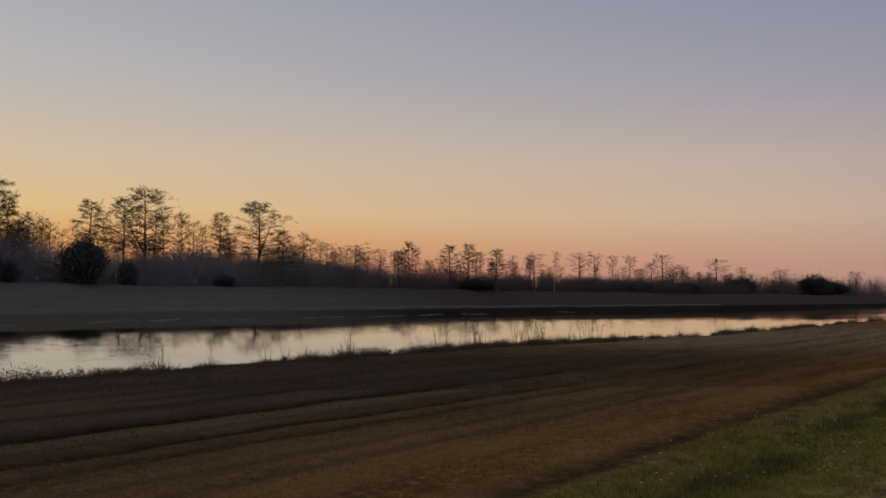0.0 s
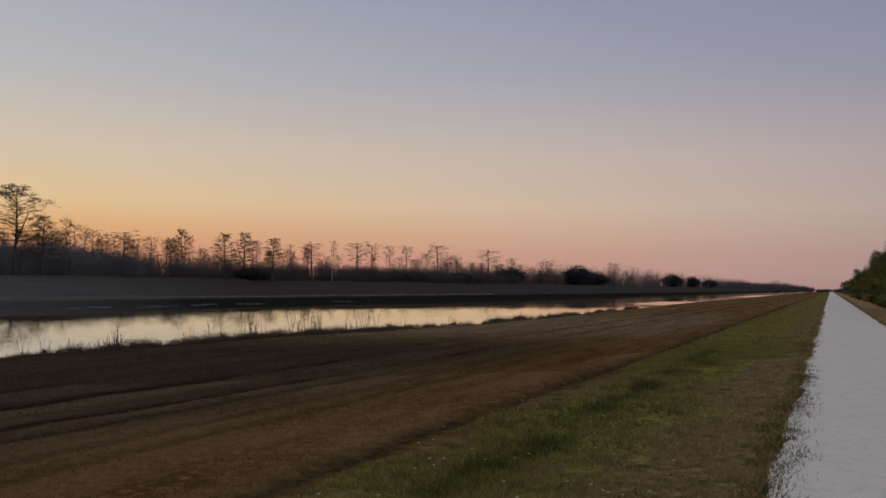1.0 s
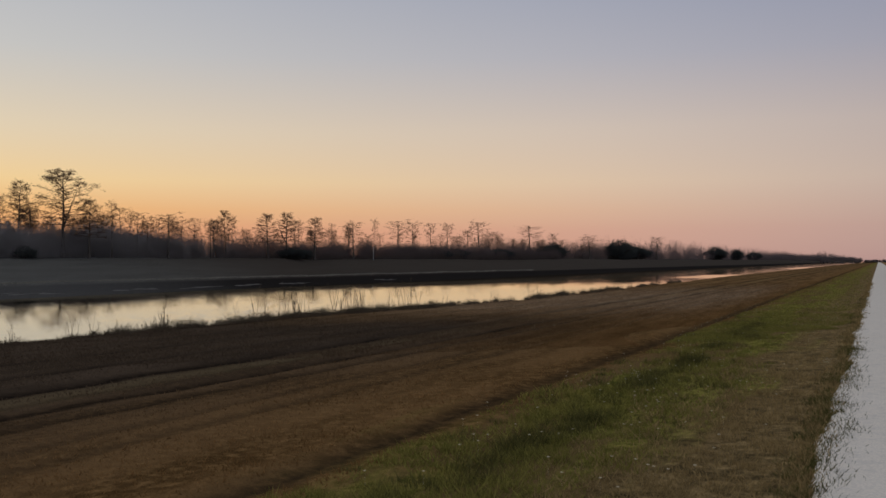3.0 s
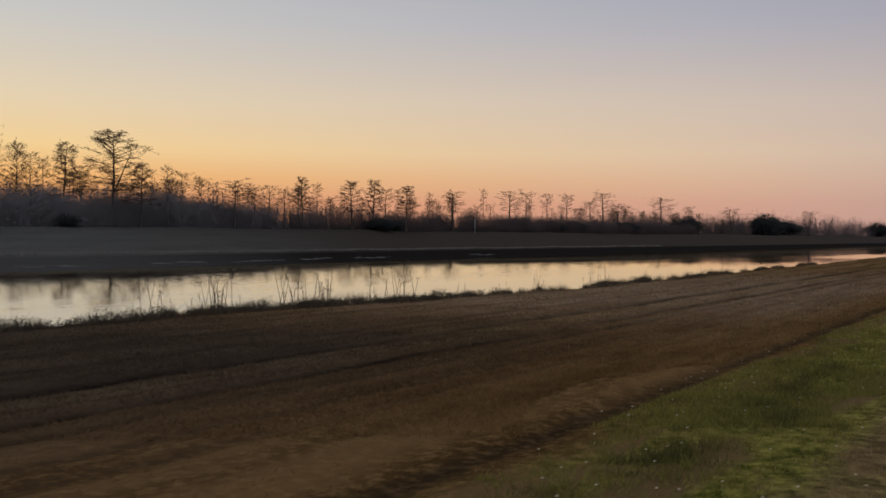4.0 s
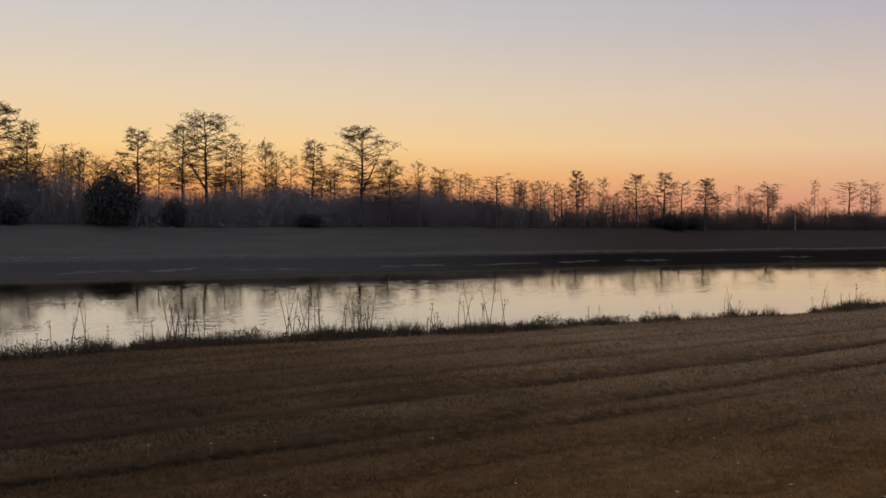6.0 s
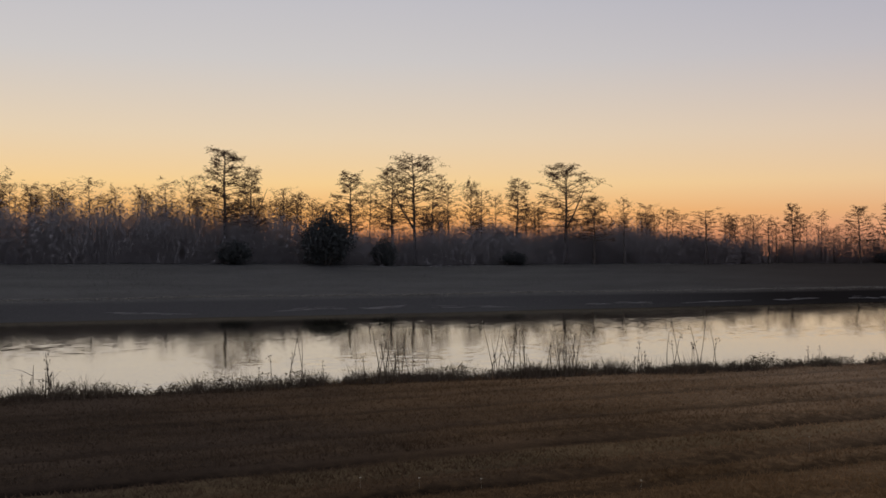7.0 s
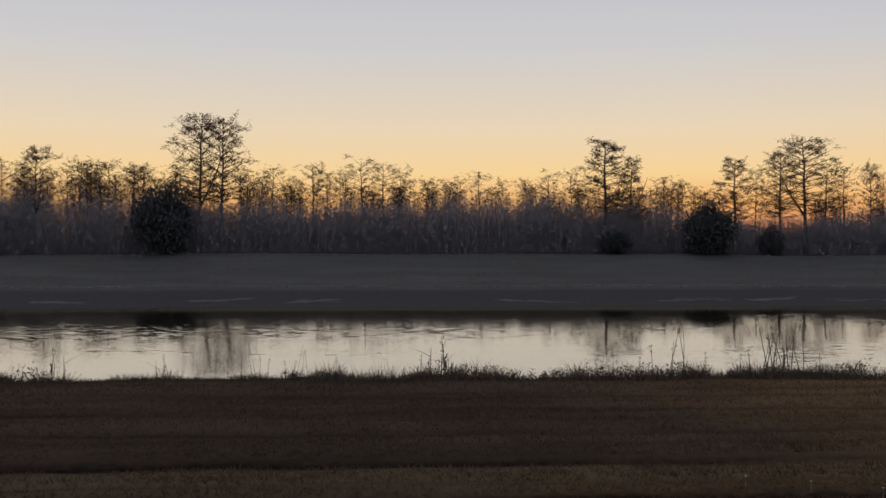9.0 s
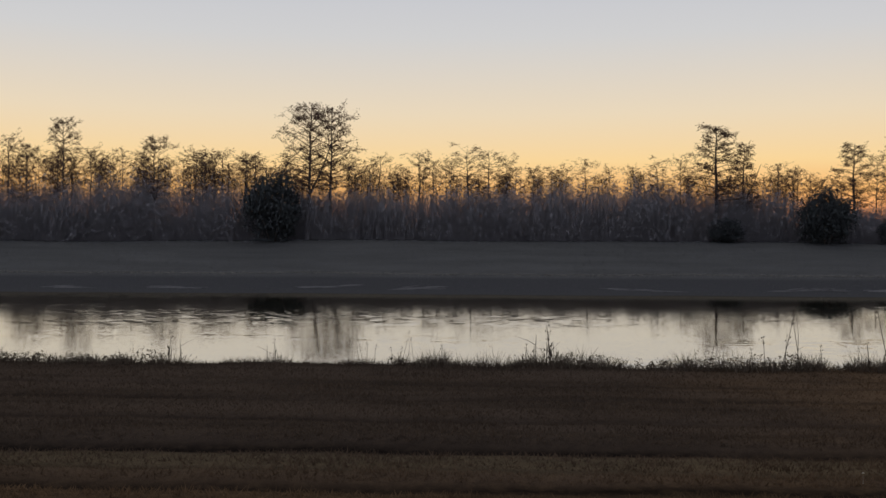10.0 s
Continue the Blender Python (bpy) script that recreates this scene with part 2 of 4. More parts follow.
def gravel_material():
    m, tree, shader = material("pale_gravel", 0.9)
    geo = tree.nodes.new("ShaderNodeNewGeometry")
    where = geo.outputs["Position"]
    big = noise_node(tree, 0.5, 3.0, where)
    mid = noise_node(tree, 6.0, 5.0, where, 0.65)
    voronoi = tree.nodes.new("ShaderNodeTexVoronoi")
    voronoi.inputs["Scale"].default_value = 48.0
    tree.links.new(where, voronoi.inputs["Vector"])
    colour = mix_node(tree, big, (0.78, 0.685, 0.55, 1), (0.88, 0.79, 0.66, 1))
    colour = mix_node(tree, smooth(tree, mid, 0.45, 0.75), colour, (0.68, 0.615, 0.52, 1))
    colour = mix_node(tree, smooth(tree, voronoi.outputs["Distance"], 0.35, 0.65, 0.0, 0.4), colour, (0.58, 0.53, 0.45, 1))
    tree.links.new(colour, shader.inputs["Base Color"])
    bump(tree, shader, math_node(tree, "ADD", voronoi.outputs["Distance"], math_node(tree, "MULTIPLY", mid, 0.4)), 0.35, 0.012)
    return m


def water_material():
    m, tree, shader = material("dark_canal_water", 0.04)
    geo = tree.nodes.new("ShaderNodeNewGeometry")
    where = geo.outputs["Position"]
    shader.inputs["Base Color"].default_value = (0.012, 0.012, 0.010, 1)
    shader.inputs["IOR"].default_value = 1.85
    shader.inputs["Specular IOR Level"].default_value = 0.7
    place_x = tree.nodes.new("ShaderNodeSeparateXYZ")
    tree.links.new(where, place_x.inputs[0])

    def leaning(vector, scale, size, share=None):
        """A wandering slope of the surface: wavelets of one size, by patches where a share is given."""
        wavelets = tree.nodes.new("ShaderNodeTexNoise")
        wavelets.inputs["Scale"].default_value = scale
        wavelets.inputs["Detail"].default_value = 2.0
        tree.links.new(vector, wavelets.inputs["Vector"])
        turn = tree.nodes.new("ShaderNodeVectorMath")
        turn.operation = "MULTIPLY_ADD"
        turn.inputs[1].default_value = size
        turn.inputs[2].default_value = [-0.5 * v for v in size]
        tree.links.new(wavelets.outputs["Color"], turn.inputs[0])
        if share is None:
            return turn.outputs[0]
        less = tree.nodes.new("ShaderNodeVectorMath")
        less.operation = "SCALE"
        tree.links.new(turn.outputs[0], less.inputs[0])
        tree.links.new(share, less.inputs["Scale"])
        return less.outputs[0]

    # the ripples' crests lie along the canal
    drawn = tree.nodes.new("ShaderNodeVectorMath")
    drawn.operation = "MULTIPLY"
    drawn.inputs[1].default_value = (0.3, 1.0, 1.0)
    tree.links.new(where, drawn.inputs[0])
    short = tree.nodes.new("ShaderNodeVectorMath")
    short.operation = "MULTIPLY"
    short.inputs[1].default_value = (0.62, 1.0, 1.0)
    tree.links.new(where, short.inputs[0])
    # catspaws: larger ripples only in patches
    patches = smooth(tree, noise_node(tree, 0.17, 2.0, drawn.outputs[0]), 0.45, 0.62, 0.06, 1.0)
    # seen this low, the wavelets show mostly the faces that lean to the near bank
    calm = math_node(tree, "MULTIPLY", smooth(tree, place_x.outputs["X"], 62.0, 112.0, 1.0, 0.1), smooth(tree, place_x.outputs["X"], 12.0, 56.0, 1.4, 0.92))
    # two stretches far down the canal, tilted to mirror brighter sky
    for x0, x1 in ((118.0, 165.0), (270.0, 370.0)):
        tilted = math_node(tree, "MULTIPLY", smooth(tree, place_x.outputs["X"], x0, x0 + 14, 0.0, 0.5), smooth(tree, place_x.outputs["X"], x1 - 14, x1, 1.0, 0.0))
        calm = math_node(tree, "MAXIMUM", calm, math_node(tree, "MULTIPLY", tilted, smooth(tree, place_x.outputs["Y"], 22.0, 27.0, 1.0, 0.0)))
    slope = tree.nodes.new("ShaderNodeCombineXYZ")
    tree.links.new(math_node(tree, "MULTIPLY", calm, -0.018), slope.inputs["X"])
    tree.links.new(math_node(tree, "MULTIPLY", calm, -0.058), slope.inputs["Y"])
    slope.inputs["Z"].default_value = 1.0
    lean = slope
    for wavelets in (leaning(drawn.outputs[0], 24.0, (0.012, 0.12, 0.0)), leaning(short.outputs[0], 3.8, (0.06, 0.21, 0.0), patches)):
        total = tree.nodes.new("ShaderNodeVectorMath")
        tree.links.new(lean.outputs[0], total.inputs[0])
        tree.links.new(wavelets, total.inputs[1])
        lean = total
    unit = tree.nodes.new("ShaderNodeVectorMath")
    unit.operation = "NORMALIZE"
    tree.links.new(lean.outputs[0], unit.inputs[0])
    tree.links.new(unit.outputs[0], shader.inputs["Normal"])
    sheen = tree.nodes.new("ShaderNodeBsdfGlossy")
    # warm tint puts the low sky's glow into the reflection
    sheen.inputs["Color"].default_value = (1.0, 0.88, 0.67, 1)
    sheen.inputs["Roughness"].default_value = 0.025
    tree.links.new(unit.outputs[0], sheen.inputs["Normal"])
    both = tree.nodes.new("ShaderNodeMixShader")
    both.inputs[0].default_value = 0.85
    tree.links.new(shader.outputs[0], both.inputs[1])
    tree.links.new(sheen.outputs[0], both.inputs[2])
    tree.links.new(both.outputs[0], tree.nodes["Material Output"].inputs["Surface"])
    return m


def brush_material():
    """Bare twigs in grey lightened for haze; darker brown eastwards, mauve far off."""
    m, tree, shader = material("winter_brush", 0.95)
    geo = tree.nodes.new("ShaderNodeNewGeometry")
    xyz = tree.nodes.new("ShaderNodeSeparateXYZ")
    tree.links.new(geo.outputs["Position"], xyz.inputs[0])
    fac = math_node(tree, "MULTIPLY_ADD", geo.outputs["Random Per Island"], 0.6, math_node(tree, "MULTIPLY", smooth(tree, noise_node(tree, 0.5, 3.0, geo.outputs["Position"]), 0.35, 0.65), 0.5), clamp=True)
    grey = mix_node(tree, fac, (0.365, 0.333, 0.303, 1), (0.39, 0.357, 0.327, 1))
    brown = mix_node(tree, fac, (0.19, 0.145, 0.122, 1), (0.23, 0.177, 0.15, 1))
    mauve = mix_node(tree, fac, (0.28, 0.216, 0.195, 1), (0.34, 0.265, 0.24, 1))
    # the deeper eastern brown paints in the first standpoint's darker tone
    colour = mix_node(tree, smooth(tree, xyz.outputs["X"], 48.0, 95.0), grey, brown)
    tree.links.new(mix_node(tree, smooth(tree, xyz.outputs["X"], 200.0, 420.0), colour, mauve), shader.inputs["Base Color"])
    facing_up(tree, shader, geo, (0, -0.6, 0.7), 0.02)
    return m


GROUND, GRAVEL, WATER = ground_material(), gravel_material(), water_material()
BARK = varied("grey_cypress_bark", (0.06, 0.05, 0.042), (0.14, 0.12, 0.10), 0.9, 6.0, False)
TWIG = varied("bare_twigs", (0.07, 0.043, 0.028), (0.19, 0.12, 0.08), 0.9, 2.0)
BRUSH = brush_material()
EVERGREEN = varied("dark_evergreen_leaves", (0.085, 0.090, 0.079), (0.092, 0.097, 0.085), 0.97, 2.0, True, (0, -0.5, 0.6), 0.0, 0.0, 0.08)
OAK_LEAF = varied("dull_green_leaves", (0.038, 0.043, 0.013), (0.22, 0.195, 0.064), 0.65, 0.8, True, (-0.35, 0.25, 0.5), 0.3, 0.0, 0.45, 0.45)
PINE_LEAF = varied("pine_needles", (0.05, 0.055, 0.02), (0.15, 0.145, 0.06), 0.7, 1.0, True, (-0.35, 0.25, 0.5), 0.2, 0.0, 0.45, 0.6)
STRAW = straw_material()
GRASS = varied("green_blades", (0.09, 0.100, 0.018), (0.40, 0.34, 0.09), 0.8, 1.0, True, (0, 0, 0.8), 0.0, 0.4)
DARK_GRASS = varied("dark_green_blades", (0.05, 0.054, 0.016), (0.19, 0.165, 0.055), 0.8, 1.0, True, (0, 0, 0.8), 0.0, 0.3)
VERGE = varied("verge_straw", (0.2, 0.14, 0.057), (0.48, 0.335, 0.145), 0.9, 1.0, True, (0, 0, 0.8), 0.0, 0.4)
# levee blades are greyed and lightened to paint in the haze
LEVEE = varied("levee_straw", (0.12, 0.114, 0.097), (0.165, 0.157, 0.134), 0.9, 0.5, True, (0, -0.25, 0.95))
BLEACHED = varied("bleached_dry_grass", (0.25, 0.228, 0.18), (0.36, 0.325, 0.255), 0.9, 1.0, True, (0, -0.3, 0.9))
WEED = varied("dark_bank_weeds", (0.072, 0.055, 0.034), (0.19, 0.142, 0.09), 0.85, 1.5, True, (0, -0.4, 0.6))
REED = varied("dry_reeds", (0.07, 0.052, 0.034), (0.17, 0.13, 0.09), 0.85, 2.0)
DEAD_REED = varied("dead_reeds", (0.16, 0.15, 0.13), (0.30, 0.28, 0.24), 0.9, 1.0)
PETAL = varied("white_petals", (0.66, 0.58, 0.38), (0.85, 0.77, 0.56), 0.7, 2.0)
POST = varied("weathered_white_paint", (0.25, 0.25, 0.24), (0.45, 0.44, 0.42), 0.7, 8.0, False)


# ---------------------------------------------------------------- mesh helpers
def mesh_object(name, verts, faces, mat, parent=None, smooth_faces=False):
    mesh = bpy.data.meshes.new(name)
    mesh.from_pydata([tuple(map(float, v)) for v in verts], [], [tuple(map(int, f)) for f in faces])
    mesh.materials.append(mat)
    if smooth_faces:
        mesh.polygons.foreach_set("use_smooth", [True] * len(mesh.polygons))
    mesh.update()
    ob = new(name, mesh)
    if parent is not None:
        ob.parent = parent
    return ob


def part(name, shape, mat, parent, label=""):
    ob = mesh_object(name, shape[0], shape[1], mat, parent, True)
    return tagged(ob, label) if label else ob


def triangles(name, tri, mat, parent=None):
    """tri: an array of n x 3 x 3 corners."""
    n = len(tri)
    mesh = bpy.data.meshes.new(name)
    mesh.vertices.add(3 * n)
    mesh.vertices.foreach_set("co", tri.reshape(-1).astype(np.float32))
    mesh.loops.add(3 * n)
    mesh.loops.foreach_set("vertex_index", np.arange(3 * n, dtype=np.int32))
    mesh.polygons.add(n)
    mesh.polygons.foreach_set("loop_start", np.arange(0, 3 * n, 3, dtype=np.int32))
    mesh.polygons.foreach_set("loop_total", np.full(n, 3, dtype=np.int32))
    mesh.update(calc_edges=True)
    mesh.materials.append(mat)
    ob = new(name, mesh)
    if parent is not None:
        ob.parent = parent
    return ob


class Shape:
    """Gathers tubes and leaves into one vertex and face list."""

    def __init__(self):
        self.verts, self.faces = [], []

    def tube(self, points, radii, sides=5):
        first = len(self.verts)
        for i, (p, r) in enumerate(zip(points, radii)):
            ahead = (points[min(i + 1, len(points) - 1)] - points[max(i - 1, 0)]).normalized()
            across = ahead.cross(Vector((0.31, 0.95, 0.07)))
            across = across.normalized() if across.length > 1e-4 else Vector((1, 0, 0))
            other = ahead.cross(across)
            for k in range(sides):
                a = 2 * math.pi * k / sides
                self.verts.append(p + (across * math.cos(a) + other * math.sin(a)) * r)
        for i in range(len(points) - 1):
            for k in range(sides):
                a, b = first + i * sides + k, first + i * sides + (k + 1) % sides
                self.faces.append((a, b, b + sides, a + sides))
        last = first + (len(points) - 1) * sides
        self.faces.append(tuple(range(last, last + sides)))

    def sliver(self, start, end, wide, rng):
        side = (end - start).cross(Vector((rng.gauss(0, 1), rng.gauss(0, 1), rng.gauss(0, 1)))).normalized() * wide
        first = len(self.verts)
        self.verts += [start - side, start + side, end.copy()]
        self.faces.append((first, first + 1, first + 2))

    def leaf(self, centre, size, rng, lean=1.0):
        u = Vector((rng.gauss(0, 1), rng.gauss(0, 1), rng.gauss(0, lean))).normalized()
        w = u.cross(Vector((rng.gauss(0, 1), rng.gauss(0, 1), rng.gauss(0, 1)))).normalized()
        first = len(self.verts)
        self.verts += [centre - u * size, centre + w * size * 0.45, centre + u * size, centre - w * size * 0.45]
        self.faces.append((first, first + 1, first + 2, first + 3))

    def data(self):
        return self.verts, self.faces


def bent(start, way, length, rise, rng, steps=4, wander=0.12):
    points, p, d = [start.copy()], start.copy(), way.normalized()
    for _ in range(steps):
        d = (d + Vector((rng.gauss(0, wander), rng.gauss(0, wander), rise / steps + rng.gauss(0, wander * 0.6)))).normalized()
        p = p + d * (length / steps)
        points.append(p.copy())
    return points


def cypress(seed, tall, wide, style):
    """A leafless cypress: trunk and crown shapes. style: tiered, broad or slender."""
    rng = random.Random(seed)
    trunk, crown = Shape(), Shape()
    steps = 9
    spine, lean = [], Vector((rng.gauss(0, 0.02), rng.gauss(0, 0.02), 0))
    for i in range(steps + 1):
        f = i / steps
        spine.append(Vector((lean.x * tall * f + rng.gauss(0, 0.02) * tall * 0.25 * f, lean.y * tall * f + rng.gauss(0, 0.02) * tall * 0.25 * f, tall * f)))
    thick = (0.0125 if style == "slender" else 0.015) * tall
    trunk.tube(spine, [thick * (1.7 if i == 0 else 1.15 if i == 1 else 1 - 0.88 * i / steps) for i in range(steps + 1)], 7)
    if style != "slender" and rng.random() < 0.6:      # a second leader
        at_, side_ = spine[3], Vector((rng.choice((-1, 1)) * 0.45, rng.gauss(0, 0.2), 1))
        fork = bent(at_, side_, tall * 0.5, 0.6, rng, 5, 0.06)
        trunk.tube(fork, [thick * 0.6 * (1 - 0.8 * i / 5) for i in range(6)], 5)

    def spot(f):
        g = f * steps
        i = min(int(g), steps - 1)
        return spine[i].lerp(spine[i + 1], g - i)

    limbs = {"tiered": 42, "broad": 48, "slender": 30}[style]
    for n in range(limbs):
        if style == "tiered":
            f = 0.36 + 0.62 * (n / limbs)
            reach = wide * 0.55 * (1.05 - 0.75 * (f - 0.36) / 0.62) * rng.uniform(0.55, 1.15)
            up, rise = 0.2 + 0.6 * (f - 0.36), -0.1
        elif style == "broad":
            f = 0.36 + 0.62 * (n / limbs)
            g = (f - 0.36) / 0.62
            reach = wide * 0.56 * math.sqrt(max(0.06, 1 - (g * 1.36 - 0.4) ** 2)) * rng.uniform(0.6, 1.1)
            up, rise = 0.22 + 0.5 * g, -0.12
        else:
            f = 0.46 + 0.52 * (n / limbs) ** 0.75
            g = (f - 0.46) / 0.52
            reach = wide * 0.5 * math.sqrt(max(0.1, 1 - (g * 1.25 - 0.55) ** 2)) * rng.uniform(0.45, 1.1)
            up, rise = 0.3 + 0.5 * g, -0.1
        a = n * 2.4 + rng.uniform(-0.6, 0.6)
        limb = bent(spot(f), Vector((math.cos(a), math.sin(a), up)), reach, rise, rng, 4, 0.12)
        base = thick * ((0.46 if style == "slender" else 0.44) - 0.28 * f)
        crown.tube(limb, [base * (1, 0.75, 0.5, 0.28, 0.08)[i] for i in range(5)], 3 if style == "slender" else 4)
        for _ in range(rng.randint(5, 7) if style == "slender" else rng.randint(7, 10)):
            j = rng.uniform(0.25, 1.0) ** 0.8 * 4
            i = min(int(j), 3)
            p = limb[i].lerp(limb[i + 1], j - i)
            b = a + rng.choice((-1, 1)) * rng.uniform(0.2, 1.5)
            branch = bent(p, Vector((math.cos(b), math.sin(b), rng.uniform(-0.5, 0.8))), (0.3 + reach * 0.2) * rng.uniform(0.5, 1.1), 0.0, rng, 2, 0.3)
            if style == "slender":
                crown.sliver(branch[0], branch[1], base * 0.34, rng)
                crown.sliver(branch[1], branch[2], base * 0.25, rng)
            else:
                crown.tube(branch, [base * 0.34, base * 0.24, base * 0.1], 3)
            for _ in range(rng.randint(7, 9) if style == "slender" else rng.randint(9, 12)):
                q = branch[0].lerp(branch[1], rng.uniform(0.3, 1.0)) if rng.random() < 0.4 else branch[1].lerp(branch[2], rng.uniform(0, 1.0))
                c = rng.uniform(0, 6.28)
                tip = q + Vector((math.cos(c), math.sin(c), rng.uniform(-1.0, 0.9))).normalized() * rng.uniform(0.06, 0.17) * (wide / 3.0 + 0.3)
                crown.sliver(q, tip, 0.009, rng)
                if rng.random() < (0.25 if style == "slender" else 0.6):
                    crown.leaf(tip, rng.uniform(0.03, 0.06), rng)
    # bring the tree to its true height and width
    top = max(v.z for v in crown.verts + trunk.verts)
    out = sorted(math.hypot(v.x, v.y) for v in crown.verts)[int(len(crown.verts) * 0.985)]
    for v in crown.verts + trunk.verts:
        v.x, v.y, v.z = v.x * wide / 2 / out, v.y * wide / 2 / out, v.z * tall / top
    return trunk.data(), crown.data()


def add_cypress(seed, tall, wide, style, label):
    thing = tagged(new("cypress_tree"), label, "tree", "bare cypress trees behind the canal")
    trunk, crown = cypress(seed, tall, wide, style)
    part("trunk", trunk, BARK, thing)
    part("crown", crown, TWIG, thing)
    return thing


def leafy(seed, radii, lumps, leaves, size, stems=6, lowest=-0.75):
    """A leafy bush on its own ground: stems and a lumpy mass of leaves."""
    rng = random.Random(seed)
    wood, mass = Shape(), Shape()
    rx, ry, rz = radii
    for n in range(stems):
        a = n * 2.4
        wood.tube(bent(Vector((math.cos(a) * 0.1, math.sin(a) * 0.1, -0.05)), Vector((math.cos(a) * 0.5, math.sin(a) * 0.5, 1)), rz * 1.5, 0.3, rng, 3), [0.05, 0.04, 0.03, 0.015], 4)
    for n in range(lumps):
        a, e = rng.uniform(0, 2 * math.pi), math.asin(rng.uniform(lowest, 1.0))
        k = rng.uniform(0.45, 0.85)
        centre = Vector((rx * k * math.cos(a) * math.cos(e), ry * k * math.sin(a) * math.cos(e), rz * (1.0 + k * math.sin(e))))
        r = min(rx, rz) * rng.uniform(0.25, 0.45)
        for _ in range(leaves):
            d = Vector((rng.gauss(0, 1), rng.gauss(0, 1), rng.gauss(0, 1))).normalized()
            p = centre + d * r * rng.uniform(0.55, 1.15)
            p.z = max(p.z, 0.05)
            mass.leaf(p, size * rng.uniform(0.6, 1.3), rng)
    top = max(v.z for v in mass.verts)
    for v in mass.verts + wood.verts:
        v.z *= 2 * rz / top
    return wood.data(), mass.data()


def broadleaf(seed, tall, wide, lumps, leaves, size, bare=0.25):
    """A leafy tree: trunk with limbs, and a crown of leaf clumps at the limbs' ends."""
    rng = random.Random(seed)
    wood, mass = Shape(), Shape()
    spine = bent(Vector((0, 0, -0.1)), Vector((rng.gauss(0, 0.08), rng.gauss(0, 0.08), 1)), tall * 0.85, 0.2, rng, 6, 0.06)
    thick = 0.022 * tall
    wood.tube(spine, [thick * (1.5, 1.0, 0.9, 0.75, 0.55, 0.35, 0.12)[i] for i in range(7)], 7)
    for n in range(lumps):
        f = bare + (1 - bare) * ((n + 0.5) / lumps)
        g = f * 6
        i = min(int(g), 5)
        p = spine[i].lerp(spine[i + 1], g - i)
        a = n * 2.4 + rng.uniform(-0.5, 0.5)
        out = wide * 0.5 * math.sqrt(max(0.05, 1 - ((f - bare) / (1 - bare) * 1.3 - 0.45) ** 2)) * rng.uniform(0.5, 1.0)
        limb = bent(p, Vector((math.cos(a), math.sin(a), 0.55)), out, 0.35, rng, 3, 0.15)
        wood.tube(limb, [thick * 0.35, thick * 0.26, thick * 0.16, thick * 0.05], 4)
        r = wide * rng.uniform(0.08, 0.17)
        for _ in range(leaves):
            d = Vector((rng.gauss(0, 1), rng.gauss(0, 1), rng.gauss(0, 0.8))).normalized()
            mass.leaf(limb[3] + d * r * rng.uniform(0.35, 1.08), size * rng.uniform(0.6, 1.4), rng)
    return wood.data(), mass.data()


# ---------------------------------------------------------------- the lie of the land
PROFILE_Y = (-2000, -60, -14, -6.5, -4.2, -2.7, -2.1, 0.5, 1.2, 4, 10, 16, 19.2, 19.7, 20.0, 20.4, 22, 25, 38, 43, 46, 47.6, 48.7, 49.5, 50.2, 51.5, 53.5, 56, 60, 90, 2500)
PROFILE_Z = (0.2, 0.15, 0.05, -0.05, 0.1, -0.02, -0.01, -0.01, -0.03, -0.08, -0.19, -0.30, -0.36, -0.38, -0.43, -0.62, -1.0, -1.8, -1.8, -1.1, -0.62, -0.5, -0.36, -0.04, 0.33, 0.66, 1.3, 1.98, 2.15, 2.9, 0.8)
RUTS = ((4.05, 0.20, 0.07), (6.2, 0.12, 0.04), (6.85, 0.12, 0.04), (7.9, 0.15, 0.06), (8.7, 0.22, 0.10), (9.35, 0.10, 0.04), (10.5, 0.30, 0.13), (12.3, 0.18, 0.055), (14.2, 0.16, 0.05), (15.9, 0.14, 0.04))


def wave(x, y, k):
    """A smooth wandering value between about -1 and 1."""
    return (np.sin(x * 1.0 * k + 1.3 * np.sin(y * 0.7 * k + 0.5)) + np.sin(x * 2.17 * k + 2.1 + y * 1.31 * k) * 0.6 + np.sin(x * 4.3 * k - y * 2.9 * k + 0.7) * 0.35) / 1.95


def bank_y(x):
    """Where the near bank breaks towards the water: it draws in eastwards."""
    x = np.asarray(x, float)
    k = np.clip((x - 22) / 26, 0, 1)
    return 18.8 - 2.5 * k * k * (3 - 2 * k) - 0.3 * wave(x, 0 * x, 0.55)


